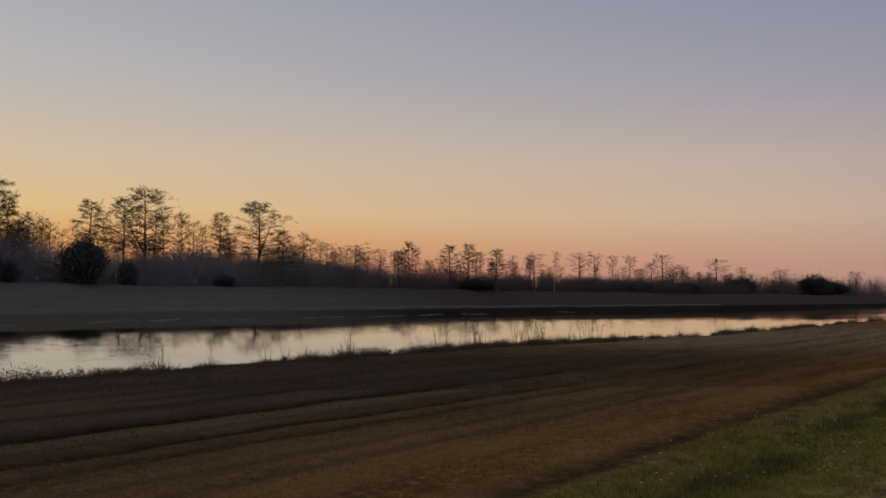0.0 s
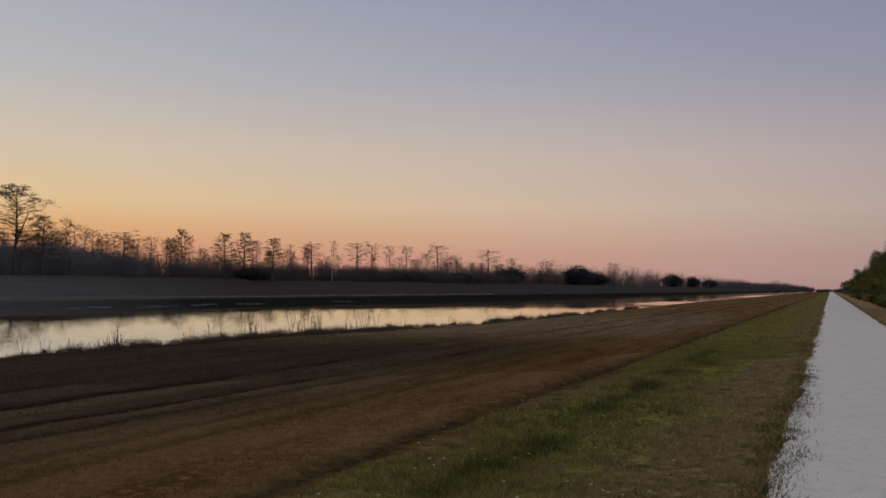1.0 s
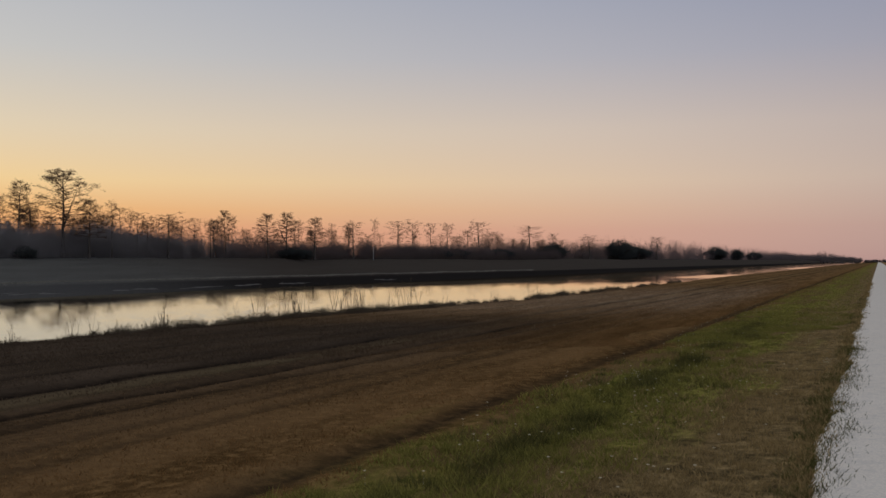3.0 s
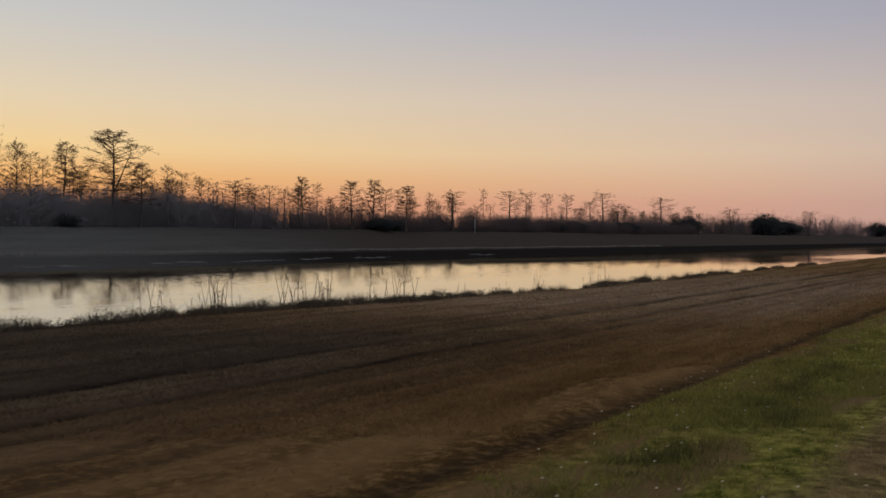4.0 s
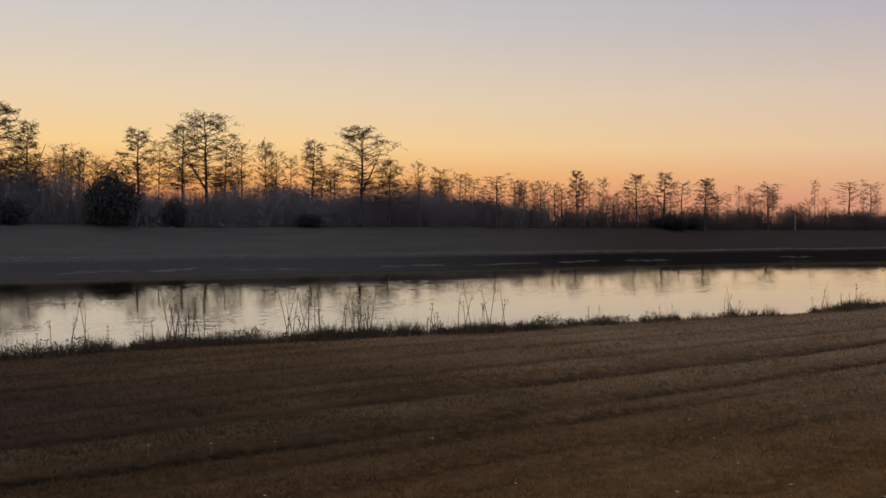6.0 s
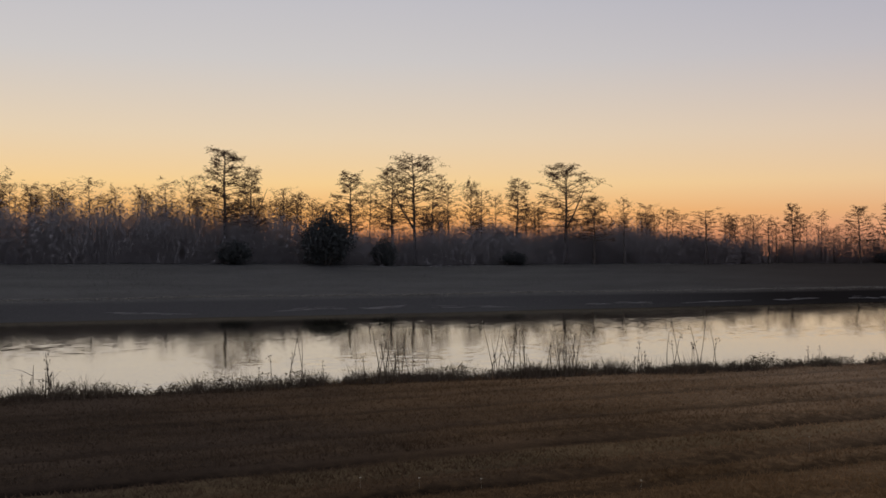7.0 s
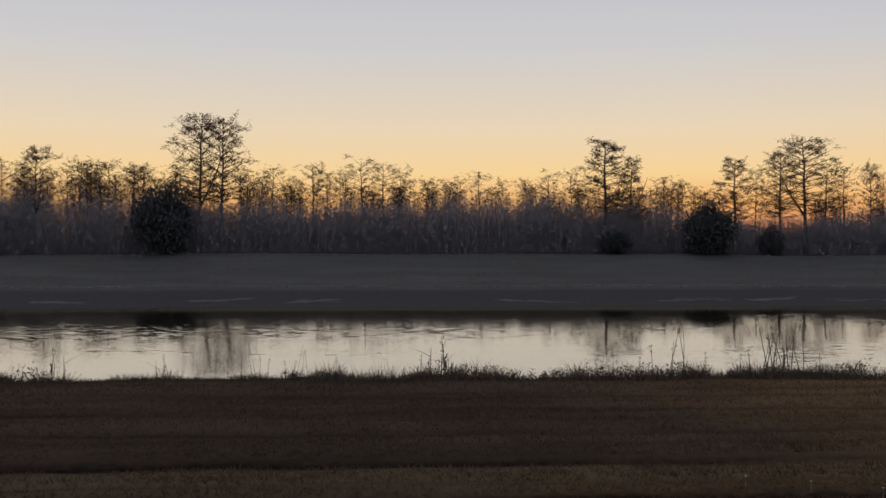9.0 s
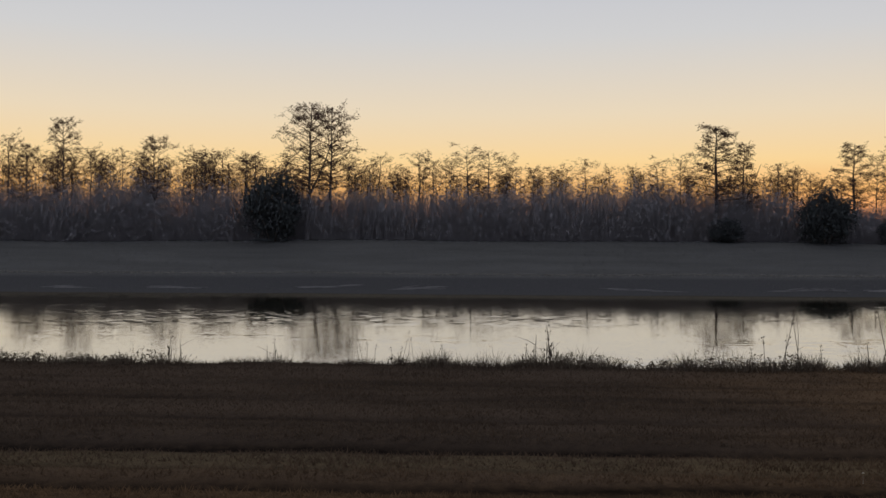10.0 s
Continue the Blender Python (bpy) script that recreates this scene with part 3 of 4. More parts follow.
def land(x, y):
    x, y = np.asarray(x, float), np.asarray(y, float)
    near = (19.75 - bank_y(x)) * np.clip((y - 7) / 8, 0, 1) * np.clip((36 - y) / 12, 0, 1)
    banks = near + np.exp(-((y - 49) / 3.0) ** 2) * wave(x, 0 * x, 0.31) * 0.5
    z = np.interp(y + banks, PROFILE_Y, PROFILE_Z)
    field = np.clip((y - 0.9) / 1.5, 0, 1) * np.clip(bank_y(x) - y, 0, 1)
    z = z + field * (0.018 * wave(0.3 * x, y, 0.9) + (0.012 + 0.022 * (y < 3.7)) * wave(x + 7, y, 3.1))
    for at_y, wide, deep in RUTS:
        line = at_y + 0.07 * wave(x, 0 * x + at_y, 0.13)
        g = np.exp(-((y - line) / wide) ** 2)
        lip = np.exp(-((y - line - wide * 2) / wide) ** 2)
        z = z + field * (0.35 * lip - g) * deep * 0.65 * (0.75 + 0.5 * wave(x, 0 * x + 3 * at_y, 0.4))
    rise = np.clip((x - 62) / 60, 0, 1)     # eastwards the bank's edge stands higher
    z = z + 0.22 * rise * rise * (3 - 2 * rise) * np.exp(-((y - bank_y(x) + 1.0) / 1.5) ** 2) * np.clip((bank_y(x) + 0.5 - y) / 0.8, 0, 1)
    far = np.clip((y - 51) / 3, 0, 1) * np.clip((400 - y) / 200, 0, 1)
    return z + far * 0.10 * wave(x, y, 0.12)


def spaced(*stretches):
    values = [np.arange(a, b, step) for a, b, step in stretches]
    return np.concatenate(values + [[stretches[-1][1]]])


gx = spaced((-2400, -400, 200), (-400, -100, 25), (-100, -25, 3), (-25, 0, 0.6), (0, 60, 0.27), (60, 120, 0.8), (120, 400, 5), (400, 1000, 40), (1000, 4000, 250))
gy = spaced((-2000, -200, 150), (-200, -20, 12), (-20, -5, 0.8), (-5, 0, 0.3), (0, 16, 0.11), (16, 21.4, 0.09), (21.4, 45, 2), (45, 58, 0.3), (58, 100, 3), (100, 300, 20), (300, 2500, 200))
mx, my = np.meshgrid(gx, gy)
mz = land(mx, my)
nx, ny = len(gx), len(gy)
idx = np.arange(nx * ny).reshape(ny, nx)
quads = np.stack([idx[:-1, :-1], idx[:-1, 1:], idx[1:, 1:], idx[1:, :-1]], -1).reshape(-1, 4)
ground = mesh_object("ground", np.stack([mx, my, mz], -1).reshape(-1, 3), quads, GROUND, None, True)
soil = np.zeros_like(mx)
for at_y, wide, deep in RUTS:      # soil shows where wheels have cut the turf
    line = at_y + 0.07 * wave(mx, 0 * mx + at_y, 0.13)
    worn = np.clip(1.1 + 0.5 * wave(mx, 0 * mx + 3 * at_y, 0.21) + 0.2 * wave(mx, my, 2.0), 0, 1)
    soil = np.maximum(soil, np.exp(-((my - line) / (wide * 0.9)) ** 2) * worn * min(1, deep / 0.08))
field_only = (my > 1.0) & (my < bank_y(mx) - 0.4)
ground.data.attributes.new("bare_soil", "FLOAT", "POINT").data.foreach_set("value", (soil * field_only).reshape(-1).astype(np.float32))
tagged(ground, "mown dry brown field with wheel ruts and a green verge", "ground", kind="structure")

water = mesh_object("water", [(-2400, 16, -0.52), (4000, 16, -0.52), (4000, 49.5, -0.52), (-2400, 49.5, -0.52)], [(0, 1, 2, 3)], WATER)
tagged(water, "still dark canal water reflecting the sunset sky", "water", kind="structure")


def gravel_path():
    """The trail: a slightly crowned strip with ragged edges."""
    xs = spaced((-40, 0, 1.0), (0, 60, 0.15), (60, 150, 0.8), (150, 1500, 15))
    across = np.array([0, 0.02, 0.06, 0.25, 0.5, 0.75, 0.94, 0.98, 1.0])
    left = 0.47 + 0.03 * wave(xs, 0 * xs, 2.3) + 0.02 * wave(xs * 1.37 + 5, 0 * xs, 5.1) + 0.06 * wave(xs, 0 * xs + 2, 0.6)
    right = -2.17 - 0.05 * wave(xs + 9, 0 * xs, 0.7) - 0.02 * wave(xs, 0 * xs + 4, 4.0)
    verts, faces = [], []
    for x, l, r in zip(xs, left, right):
        for f in across:
            y = l + (r - l) * f
            crown = 0.03 * (1 - (2 * f - 1) ** 2) + (0.0 if 0 < f < 1 else -0.03)
            verts.append((x, y, 0.012 + crown))
    k = len(across)
    for i in range(len(xs) - 1):
        for j in range(k - 1):
            a = i * k + j
            faces.append((a, a + k, a + k + 1, a + 1))
    return verts, faces


path = mesh_object("path", *gravel_path(), GRAVEL, None, True)
tagged(path, "pale crushed gravel trail with ragged grassy edges", "path", kind="structure")


def side_path():
    """A lighter sandy track that leaves the trail on the wooded side."""
    verts, faces = [], []
    for i in range(41):
        f = 0.3 + 0.55 * i / 40
        x, y = 45 - 11 * f, -2.2 - 3.2 * f - 0.25 * math.sin(f * 5)
        w = (0.3 + 0.07 * math.sin(i * 0.9) + 0.05 * math.sin(i * 2.3)) * min(1, 0.1 + i / 8, 0.1 + (40 - i) / 8)
        for s in (-1, -0.8, 0.8, 1):
            verts.append((x, y + s * w, float(land(x, y + s * w)) + (0.025 if abs(s) < 1 else -0.03)))
    for i in range(40):
        for j in range(3):
            a = i * 4 + j
            faces.append((a, a + 4, a + 5, a + 1))
    return verts, faces


tagged(mesh_object("side_path", *side_path(), GRAVEL, None, True), "narrow pale sandy track beside the wooded edge", "path", kind="structure")

# ---------------------------------------------------------------- cypresses across the canal
TALL = [  # x, y, top, crown width, style
    (11.3, 58.0, 10.4, 3.4, "broad"), (12.5, 58.6, 10.4, 3.2, "broad"), (35.0, 58.0, 9.0, 3.9, "tiered"), (36.6, 58.5, 8.0, 2.4, "tiered"),
    (43.2, 59.0, 8.0, 2.6, "tiered"), (45.9, 58.8, 8.5, 2.7, "broad"), (47.2, 58.0, 9.2, 3.8, "broad"), (52.1, 60.0, 8.0, 1.6, "broad"),
    (55.0, 59.0, 8.0, 2.6, "tiered"), (58.1, 57.5, 9.1, 4.1, "broad"), (59.6, 56.3, 6.7, 2.1, "tiered"), (-4.0, 59.5, 9.7, 2.3, "broad"),
    (1.7, 59.0, 8.5, 2.5, "broad"), (-6.0, 59.0, 8.2, 2.2, "broad"), (78.2, 57.0, 6.8, 1.9, "tiered"), (87.9, 56.5, 7.0, 2.4, "tiered"),
    (92.8, 56.0, 6.6, 2.5, "tiered"), (84.6, 56.5, 6.7, 2.4, "broad"),
]
SLENDER_WEST = [  # x, y, top, crown width
    (4.7, 59.0, 7.7, 2.1), (5.3, 61.1, 7.8, 1.8), (7.0, 60.9, 7.6, 2.2), (9.8, 59.4, 7.2, 2.1), (13.5, 60.1, 7.4, 1.9), (15.3, 59.9, 7.5, 2.1),
    (16.4, 60.6, 6.8, 1.4), (17.7, 61.0, 7.8, 2.0), (18.7, 58.9, 7.3, 1.5), (20.8, 58.7, 7.9, 2.1), (19.6, 61.1, 7.5, 1.5), (21.9, 59.9, 7.6, 1.8),
    (23.1, 60.9, 7.6, 1.6), (24.6, 58.6, 6.7, 1.3), (25.6, 59.9, 6.8, 1.4), (26.6, 60.8, 6.9, 1.2), (27.7, 59.3, 7.0, 1.7), (29.3, 61.4, 6.9, 1.3),
    (30.6, 61.3, 6.9, 1.2), (31.9, 58.7, 7.1, 1.6), (33.1, 58.7, 7.3, 1.4), (39.1, 60.2, 6.9, 1.5), (40.5, 61.4, 6.8, 1.3), (44.7, 59.7, 7.6, 1.5),
    (48.8, 59.2, 7.9, 1.9), (50.4, 59.9, 7.8, 1.7), (52.3, 58.7, 7.1, 1.6), (53.7, 59.3, 6.9, 1.4), (-2.5, 59.9, 8.1, 2.1), (-0.7, 60.1, 7.9, 1.6),
    (4.2, 59.3, 7.9, 2.1), (5.4, 59.3, 7.5, 1.5), (7.2, 59.3, 7.4, 1.7), (-7.7, 60.0, 9.0, 2.3),
]
SLENDER_EAST = [
    (57.0, 59.5, 6.6, 1.7), (62.0, 56.2, 6.8, 1.4), (65.7, 58.6, 6.5, 1.7), (66.8, 57.8, 6.2, 1.5), (68.4, 58.0, 6.0, 1.4), (69.5, 56.7, 6.1, 2.5),
    (74.3, 59.1, 5.8, 2.2), (75.7, 58.7, 5.9, 1.6), (75.3, 56.5, 5.7, 1.6), (76.6, 57.1, 5.5, 1.4), (83.7, 58.3, 5.1, 1.5), (92.3, 58.2, 6.5, 2.1),
    (101.6, 58.9, 6.3, 1.0), (104.1, 57.4, 6.7, 3.0), (122.4, 64.1, 8.0, 1.2), (128.5, 63.6, 7.9, 3.3), (131.3, 62.5, 7.9, 2.7),
    (139.4, 63.4, 7.8, 2.1), (147.5, 64.2, 8.2, 2.6), (161.8, 64.1, 9.2, 4.0), (154.2, 63.1, 7.4, 2.8), (169.1, 63.4, 7.1, 2.9),
    (182.3, 61.7, 8.7, 4.5), (162.9, 62.3, 7.3, 2.6), (204.4, 64.0, 8.1, 2.7), (230.0, 62.8, 8.2, 4.8), (304.3, 62.1, 9.6, 4.7),
]
TALL_LABEL = "tall leafless cypress with grey trunk and fine bare twigs"
SLIM_LABEL = "slender leafless cypress with a thin flat-topped crown"
tall_kinds = {"broad": [add_cypress(s, 7.0, 3.4, "broad", TALL_LABEL) for s in (11, 12, 13)], "tiered": [add_cypress(s, 6.5, 3.0, "tiered", TALL_LABEL) for s in (21, 22, 23)]}
slim_kinds = [add_cypress(s, 5.5, 2.0, "slender", SLIM_LABEL) for s in (31, 32, 33, 34, 35)]
SIZES = {"broad": (7.0, 3.4), "tiered": (6.5, 3.0), "slender": (5.5, 2.0)}
used = {}


def place(kind, m):
    """Sets a thing, or a copy of it once it stands somewhere."""
    if kind in used:
        return copy_thing(kind, m @ Matrix.Diagonal([1 / v for v in used[kind]] + [1]))
    used[kind] = tuple(m.to_scale())
    kind.matrix_basis = m
    return kind


def plant(kind, size, x, y, top, wide, turn):
    """Sets a tree of that kind; the first place goes to the kind's own tree."""
    foot = float(land(x, y)) - 0.05
    k, w = (top - foot) / size[0], wide / size[1]
    m = pose(x, y, foot, 0, 0, turn) @ Matrix.Diagonal((w, w, k, 1))
    return place(kind, m)


rng = random.Random(5)
for n, (x, y, top, wide, style) in enumerate(TALL):
    plant(tall_kinds[style][n % 3], SIZES[style], x, y, top, wide * 1.32, rng.uniform(0, 360))
for n, (x, y, top, wide) in enumerate(SLENDER_WEST + SLENDER_EAST):
    plant(slim_kinds[n % 5], SIZES["slender"], x, y, top, wide * 1.22, rng.uniform(0, 360))
# a closer stand at the western end
for n in range(46):
    x, y = rng.uniform(-16, 10), rng.uniform(59, 66)
    plant(slim_kinds[n % 5], SIZES["slender"], x, y, rng.uniform(6.6, 8.0), rng.uniform(1.3, 2.1), rng.uniform(0, 360))
# a close rank of saplings along the middle of the levee
for n in range(60):
    x, y = rng.uniform(12, 42), rng.uniform(59.5, 66)
    plant(slim_kinds[n % 5], SIZES["slender"], x, y, rng.uniform(5.9, 7.1), rng.uniform(1.0, 1.7), rng.uniform(0, 360))
def stand(name, seed, count, x0, x1, y0, y1, low, high, label):
    """Ranks of thin cypresses too close-set to count, joined: trunks and crowns of the slender kinds."""
    rg = random.Random(seed)
    shapes = [[next(c.data for c in kind.children if c.name.startswith(n)) for n in ("trunk", "crown")] for kind in slim_kinds]
    wood, twigs = [], []
    for n in range(count):
        x, y, turn = rg.uniform(x0, x1), rg.uniform(y0, y1), rg.uniform(0, 2 * math.pi)
        foot = float(land(x, y)) - 0.05
        w, k = rg.uniform(1.2, 2.0) / 2.0, (rg.uniform(low, high) - foot) / 5.5
        m = np.array([[w * math.cos(turn), -w * math.sin(turn), 0], [w * math.sin(turn), w * math.cos(turn), 0], [0, 0, k]])
        for data, into in zip(shapes[n % 5], (wood, twigs)):
            co = np.empty(3 * len(data.vertices))
            data.vertices.foreach_get("co", co)
            data.calc_loop_triangles()
            tri = np.empty(3 * len(data.loop_triangles), dtype=np.int32)
            data.loop_triangles.foreach_get("vertices", tri)
            into.append((co.reshape(-1, 3)[tri] @ m.T + np.array([x, y, foot])).reshape(-1, 3, 3))
    thing = tagged(new(name), label, "trees", kind="stuff")
    triangles("trunks", np.concatenate(wood), BARK, thing)
    triangles("crowns", np.concatenate(twigs), TWIG, thing)


# the thinner ranks behind them
stand("cypress_stand", 201, 60, 38, 84, 60.5, 70, 5.2, 6.5, "close ranks of thin leafless cypresses behind the canal")
stand("cypress_stand", 202, 58, 84, 230, 60.5, 72, 5.4, 7.0, "close ranks of thin leafless cypresses behind the canal")
stand("cypress_stand", 203, 26, -18, 12, 61, 67, 6.4, 7.6, "close ranks of thin leafless cypresses behind the canal")
stand("cypress_stand", 204, 26, 12, 42, 61, 67, 5.6, 6.8, "close ranks of thin leafless cypresses behind the canal")

# ---------------------------------------------------------------- winter brush under the cypresses
def brush(name, seed, x0, x1, y0, y1, count, tall, label, width=0.02):
    """Leafless shrubs: leaning stems with a tangle of twigs that thins out towards the top."""
    r = np.random.RandomState(seed)
    clumps = max(12, count // (110 if tall < 6.5 else 28))
    cx, cy = r.uniform(x0, x1, clumps), y0 + (y1 - y0) * r.uniform(0, 1, clumps) ** 1.2
    ch = tall * (0.86 + 0.12 * wave(cx, 0 * cx, 0.23) + (0.14 * np.clip((12 - cx) / 20, 0, 1) - 0.2 * np.clip((cx - 30) / 16, 0, 1)) * (tall < 6.5)) * r.uniform(0.76, 1.0, clumps) * (0.72 + 0.28 * np.clip((cy - y0) / 3, 0, 1))
    of = r.randint(0, clumps, count)
    x, y = cx[of] + r.normal(0, 0.14 * tall, count), cy[of] + r.normal(0, 0.10 * tall, count)
    tilt, turn = np.abs(r.normal(0, 0.5, count)), r.uniform(0, 2 * math.pi, count)
    long = ch[of] * r.uniform(0.62, 1.0, count) * (1 - 0.22 * tilt)
    foot = np.stack([x, y, land(x, y) - 0.03], 1)
    tip = foot + np.stack([np.cos(turn) * np.sin(tilt), np.sin(turn) * np.sin(tilt), np.cos(tilt)], 1) * long[:, None]

    def slivers(start, end, w):
        n = len(start)
        a = r.uniform(0, math.pi, n)
        side = np.stack([np.cos(a) * w, np.sin(a) * w, 0.3 * np.sin(3 * a) * w], 1)
        return np.stack([start - side, start + side, end], 1)

    stems = slivers(foot, tip, width * 0.32)
    m = count * (12 if tall < 6.5 else 6)
    pick = r.randint(0, count, m)
    f = r.uniform(0.05, 1.0, m)[:, None]
    c = foot[pick] * (1 - f) + tip[pick] * f
    way = r.normal(0, 1, (m, 3)) * np.array([1.2, 1.2, 0.9])
    way /= np.linalg.norm(way, axis=1)[:, None]
    twigs = slivers(c, c + way * (r.uniform(0.07, 0.22, m) * tall / 4)[:, None], width * (1.0 if tall < 6.5 else 1.1))
    return tagged(triangles(name, np.concatenate([stems, twigs]), BRUSH), label, "brush", kind="stuff")


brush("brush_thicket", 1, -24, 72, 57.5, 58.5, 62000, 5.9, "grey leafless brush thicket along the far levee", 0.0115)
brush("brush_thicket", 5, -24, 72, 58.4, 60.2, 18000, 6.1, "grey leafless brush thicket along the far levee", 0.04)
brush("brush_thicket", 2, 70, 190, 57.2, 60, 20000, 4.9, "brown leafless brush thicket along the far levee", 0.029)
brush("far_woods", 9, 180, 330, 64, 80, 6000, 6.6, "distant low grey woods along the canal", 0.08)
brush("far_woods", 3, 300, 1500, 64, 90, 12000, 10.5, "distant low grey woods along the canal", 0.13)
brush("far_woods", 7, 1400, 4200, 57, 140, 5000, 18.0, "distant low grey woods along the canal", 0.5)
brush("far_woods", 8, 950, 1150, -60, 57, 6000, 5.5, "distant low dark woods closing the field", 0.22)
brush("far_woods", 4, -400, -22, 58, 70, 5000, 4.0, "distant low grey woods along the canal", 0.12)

# ---------------------------------------------------------------- evergreen bushes on the far levee
BUSHES = [  # x, y, top, width
    (9.6, 56.3, 6.3, 3.5), (40.6, 56.3, 5.4, 3.2), (44.5, 56.6, 3.8, 1.7), (35.2, 56.5, 3.5, 2.2), (53.5, 56.6, 3.0, 2.0), (88.5, 56.2, 3.3, 3.2), (91.4, 56.5, 3.1, 2.3),
    (130.6, 58.0, 3.6, 4.2), (137.4, 58.4, 3.7, 4.6), (156.7, 58.4, 4.0, 4.9), (190.6, 60.0, 5.6, 6.5), (254.8, 62.0, 7.6, 8.4), (264.0, 62.5, 7.0, 7.0), (281.1, 62.5, 6.4, 8.0),
    (449.9, 66.0, 8.4, 10.9), (520.5, 66.0, 8.1, 7.8), (600.3, 66.0, 7.6, 9.0),
]
BUSH_LABEL = "dense rounded dark evergreen bush on the far bank"
bush_kinds = []
for seed in (41, 42, 43):
    thing = tagged(new("evergreen_bush"), BUSH_LABEL, "bush", "evergreen bushes on the far bank")
    stems, mass = leafy(seed, (1.0, 1.0, 1.0), 62, 125, 0.058, 4, -1.0)
    part("stem", stems, BARK, thing)
    part("foliage", mass, EVERGREEN, thing)
    bush_kinds.append(thing)
for n, (x, y, top, wide) in enumerate(BUSHES):
    foot = float(land(x, y)) - 0.05
    kind = bush_kinds[n % 3]
    m = pose(x, y, foot, 0, 0, rng.uniform(0, 360)) @ Matrix.Diagonal((wide / 2.05, wide / 2.05, (top - foot) / 2.0, 1))
    place(kind, m)

# ---------------------------------------------------------------- wooded edge south of the trail
oaks, pines = [], []
for seed in (51, 52, 53):
    thing = tagged(new("broadleaf_tree"), "bushy dull green broadleaf tree beside the trail", "tree", "trees along the trail")
    wood, mass = broadleaf(seed, 7.0, 6.0, 46, 150, 0.1, 0.12)
    part("trunk", wood, BARK, thing)
    part("crown", mass, OAK_LEAF, thing)
    oaks.append(thing)
for seed in (61, 62):
    thing = tagged(new("pine_tree"), "dark pine with tufted crown standing above the wood", "tree", "trees along the trail")
    wood, mass = broadleaf(seed, 9.0, 5.4, 40, 400, 0.066, 0.5)
    part("trunk", wood, BARK, thing)
    part("crown", mass, PINE_LEAF, thing)
    pines.append(thing)
shrubs = []
for seed in (71, 72):
    thing = tagged(new("shrub"), "low green shrub at the wood's grassy edge", "shrub", "shrubs along the wood's edge")
    stems, mass = leafy(seed, (1.0, 1.0, 0.8), 30, 56, 0.092)
    part("stem", stems, BARK, thing)
    part("foliage", mass, OAK_LEAF, thing)
    shrubs.append(thing)


def set_out(kinds, n, x, y, scale, tall=1.0):
    kind = kinds[n % len(kinds)]
    x, y, scale = x * 1.04, y * 0.94, scale * 0.94
    m = pose(x, y, float(land(x, y)) - 0.05, 0, 0, rng.uniform(0, 360)) @ Matrix.Diagonal((scale, scale, scale * tall, 1))
    place(kind, m)


WOOD = [  # x, y, scale, relative height
    (54, -9.6, 0.85, 0.95), (60, -11.1, 0.9, 1.0), (66, -8.9, 0.8, 1.0), (72, -10.1, 0.95, 1.0), (79, -8.6, 0.9, 1.05), (86, -9.1, 0.95, 1.0), (97, -8.5, 0.95, 1.0), (106, -9.6, 0.9, 1.0),
    (116, -8.3, 0.85, 1.0), (128, -8.7, 0.9, 1.0), (142, -8.3, 0.9, 1.0), (160, -8.6, 0.9, 1.0), (180, -8.4, 0.95, 1.0), (205, -8.7, 1.0, 1.0), (235, -8.6, 1.0, 1.0), (270, -8.9, 1.1, 1.0),
    (310, -9.0, 1.0, 1.0), (350, -9.2, 1.0, 1.0), (400, -9.0, 1.0, 0.95), (460, -9.3, 1.05, 0.95), (530, -9.2, 1.1, 0.95), (620, -9.5, 1.1, 0.95),
]
for n, (x, y, s, h) in enumerate(WOOD):
    set_out(oaks, n, x, y, s, h)
for n in range(14):
    set_out(oaks, n, rng.uniform(45, 260), rng.uniform(-18, -12), rng.uniform(0.95, 1.2))
for n, (x, y, s) in enumerate(((98, -8.0, 1.05), (76, -9.5, 0.8), (64, -11, 0.8), (112, -8, 0.85), (148, -7, 0.9))):
    set_out(pines, n, x, y, s)
for n in range(46):
    x = 40 + 3.8 * n + rng.uniform(-1.2, 1.2)
    set_out(shrubs, n, x, -4.5 + rng.uniform(-1.5, 0.2), rng.uniform(0.35, 0.85))
for n in range(40):
    x = 40 + 4.6 * n + rng.uniform(-1.5, 1.5)
    set_out(shrubs, n, x, -9.5 + rng.uniform(-2.5, 1.2), rng.uniform(1.2, 2.2))
brush("far_woods", 6, 280, 1500, -40, -9, 5000, 8.0, "distant dark wood along the trail", 0.25)

# ---------------------------------------------------------------- grass
def blades(name, seed, x, y, h, w, mat, label, category="grass", droop=0.65):
    """Single tapering blades at the places given."""
    r = np.random.RandomState(seed)
    n = len(x)
    foot = np.stack([x, y, land(x, y) - 0.005], 1)
    a = r.uniform(0, math.pi, n)
    side = np.stack([np.cos(a) * w, np.sin(a) * w, 0 * a], 1)
    lean = r.normal(0, droop, (n, 2)) * h[:, None]
    tip = foot + np.stack([lean[:, 0], lean[:, 1], h], 1)
    return tagged(triangles(name, np.stack([foot - side, foot + side, tip], 1), mat), label, category, kind="stuff")


r = np.random.RandomState(8)


def spread(n, x0, x1, y0, y1):
    return r.uniform(x0, x1, n), r.uniform(y0, y1, n)


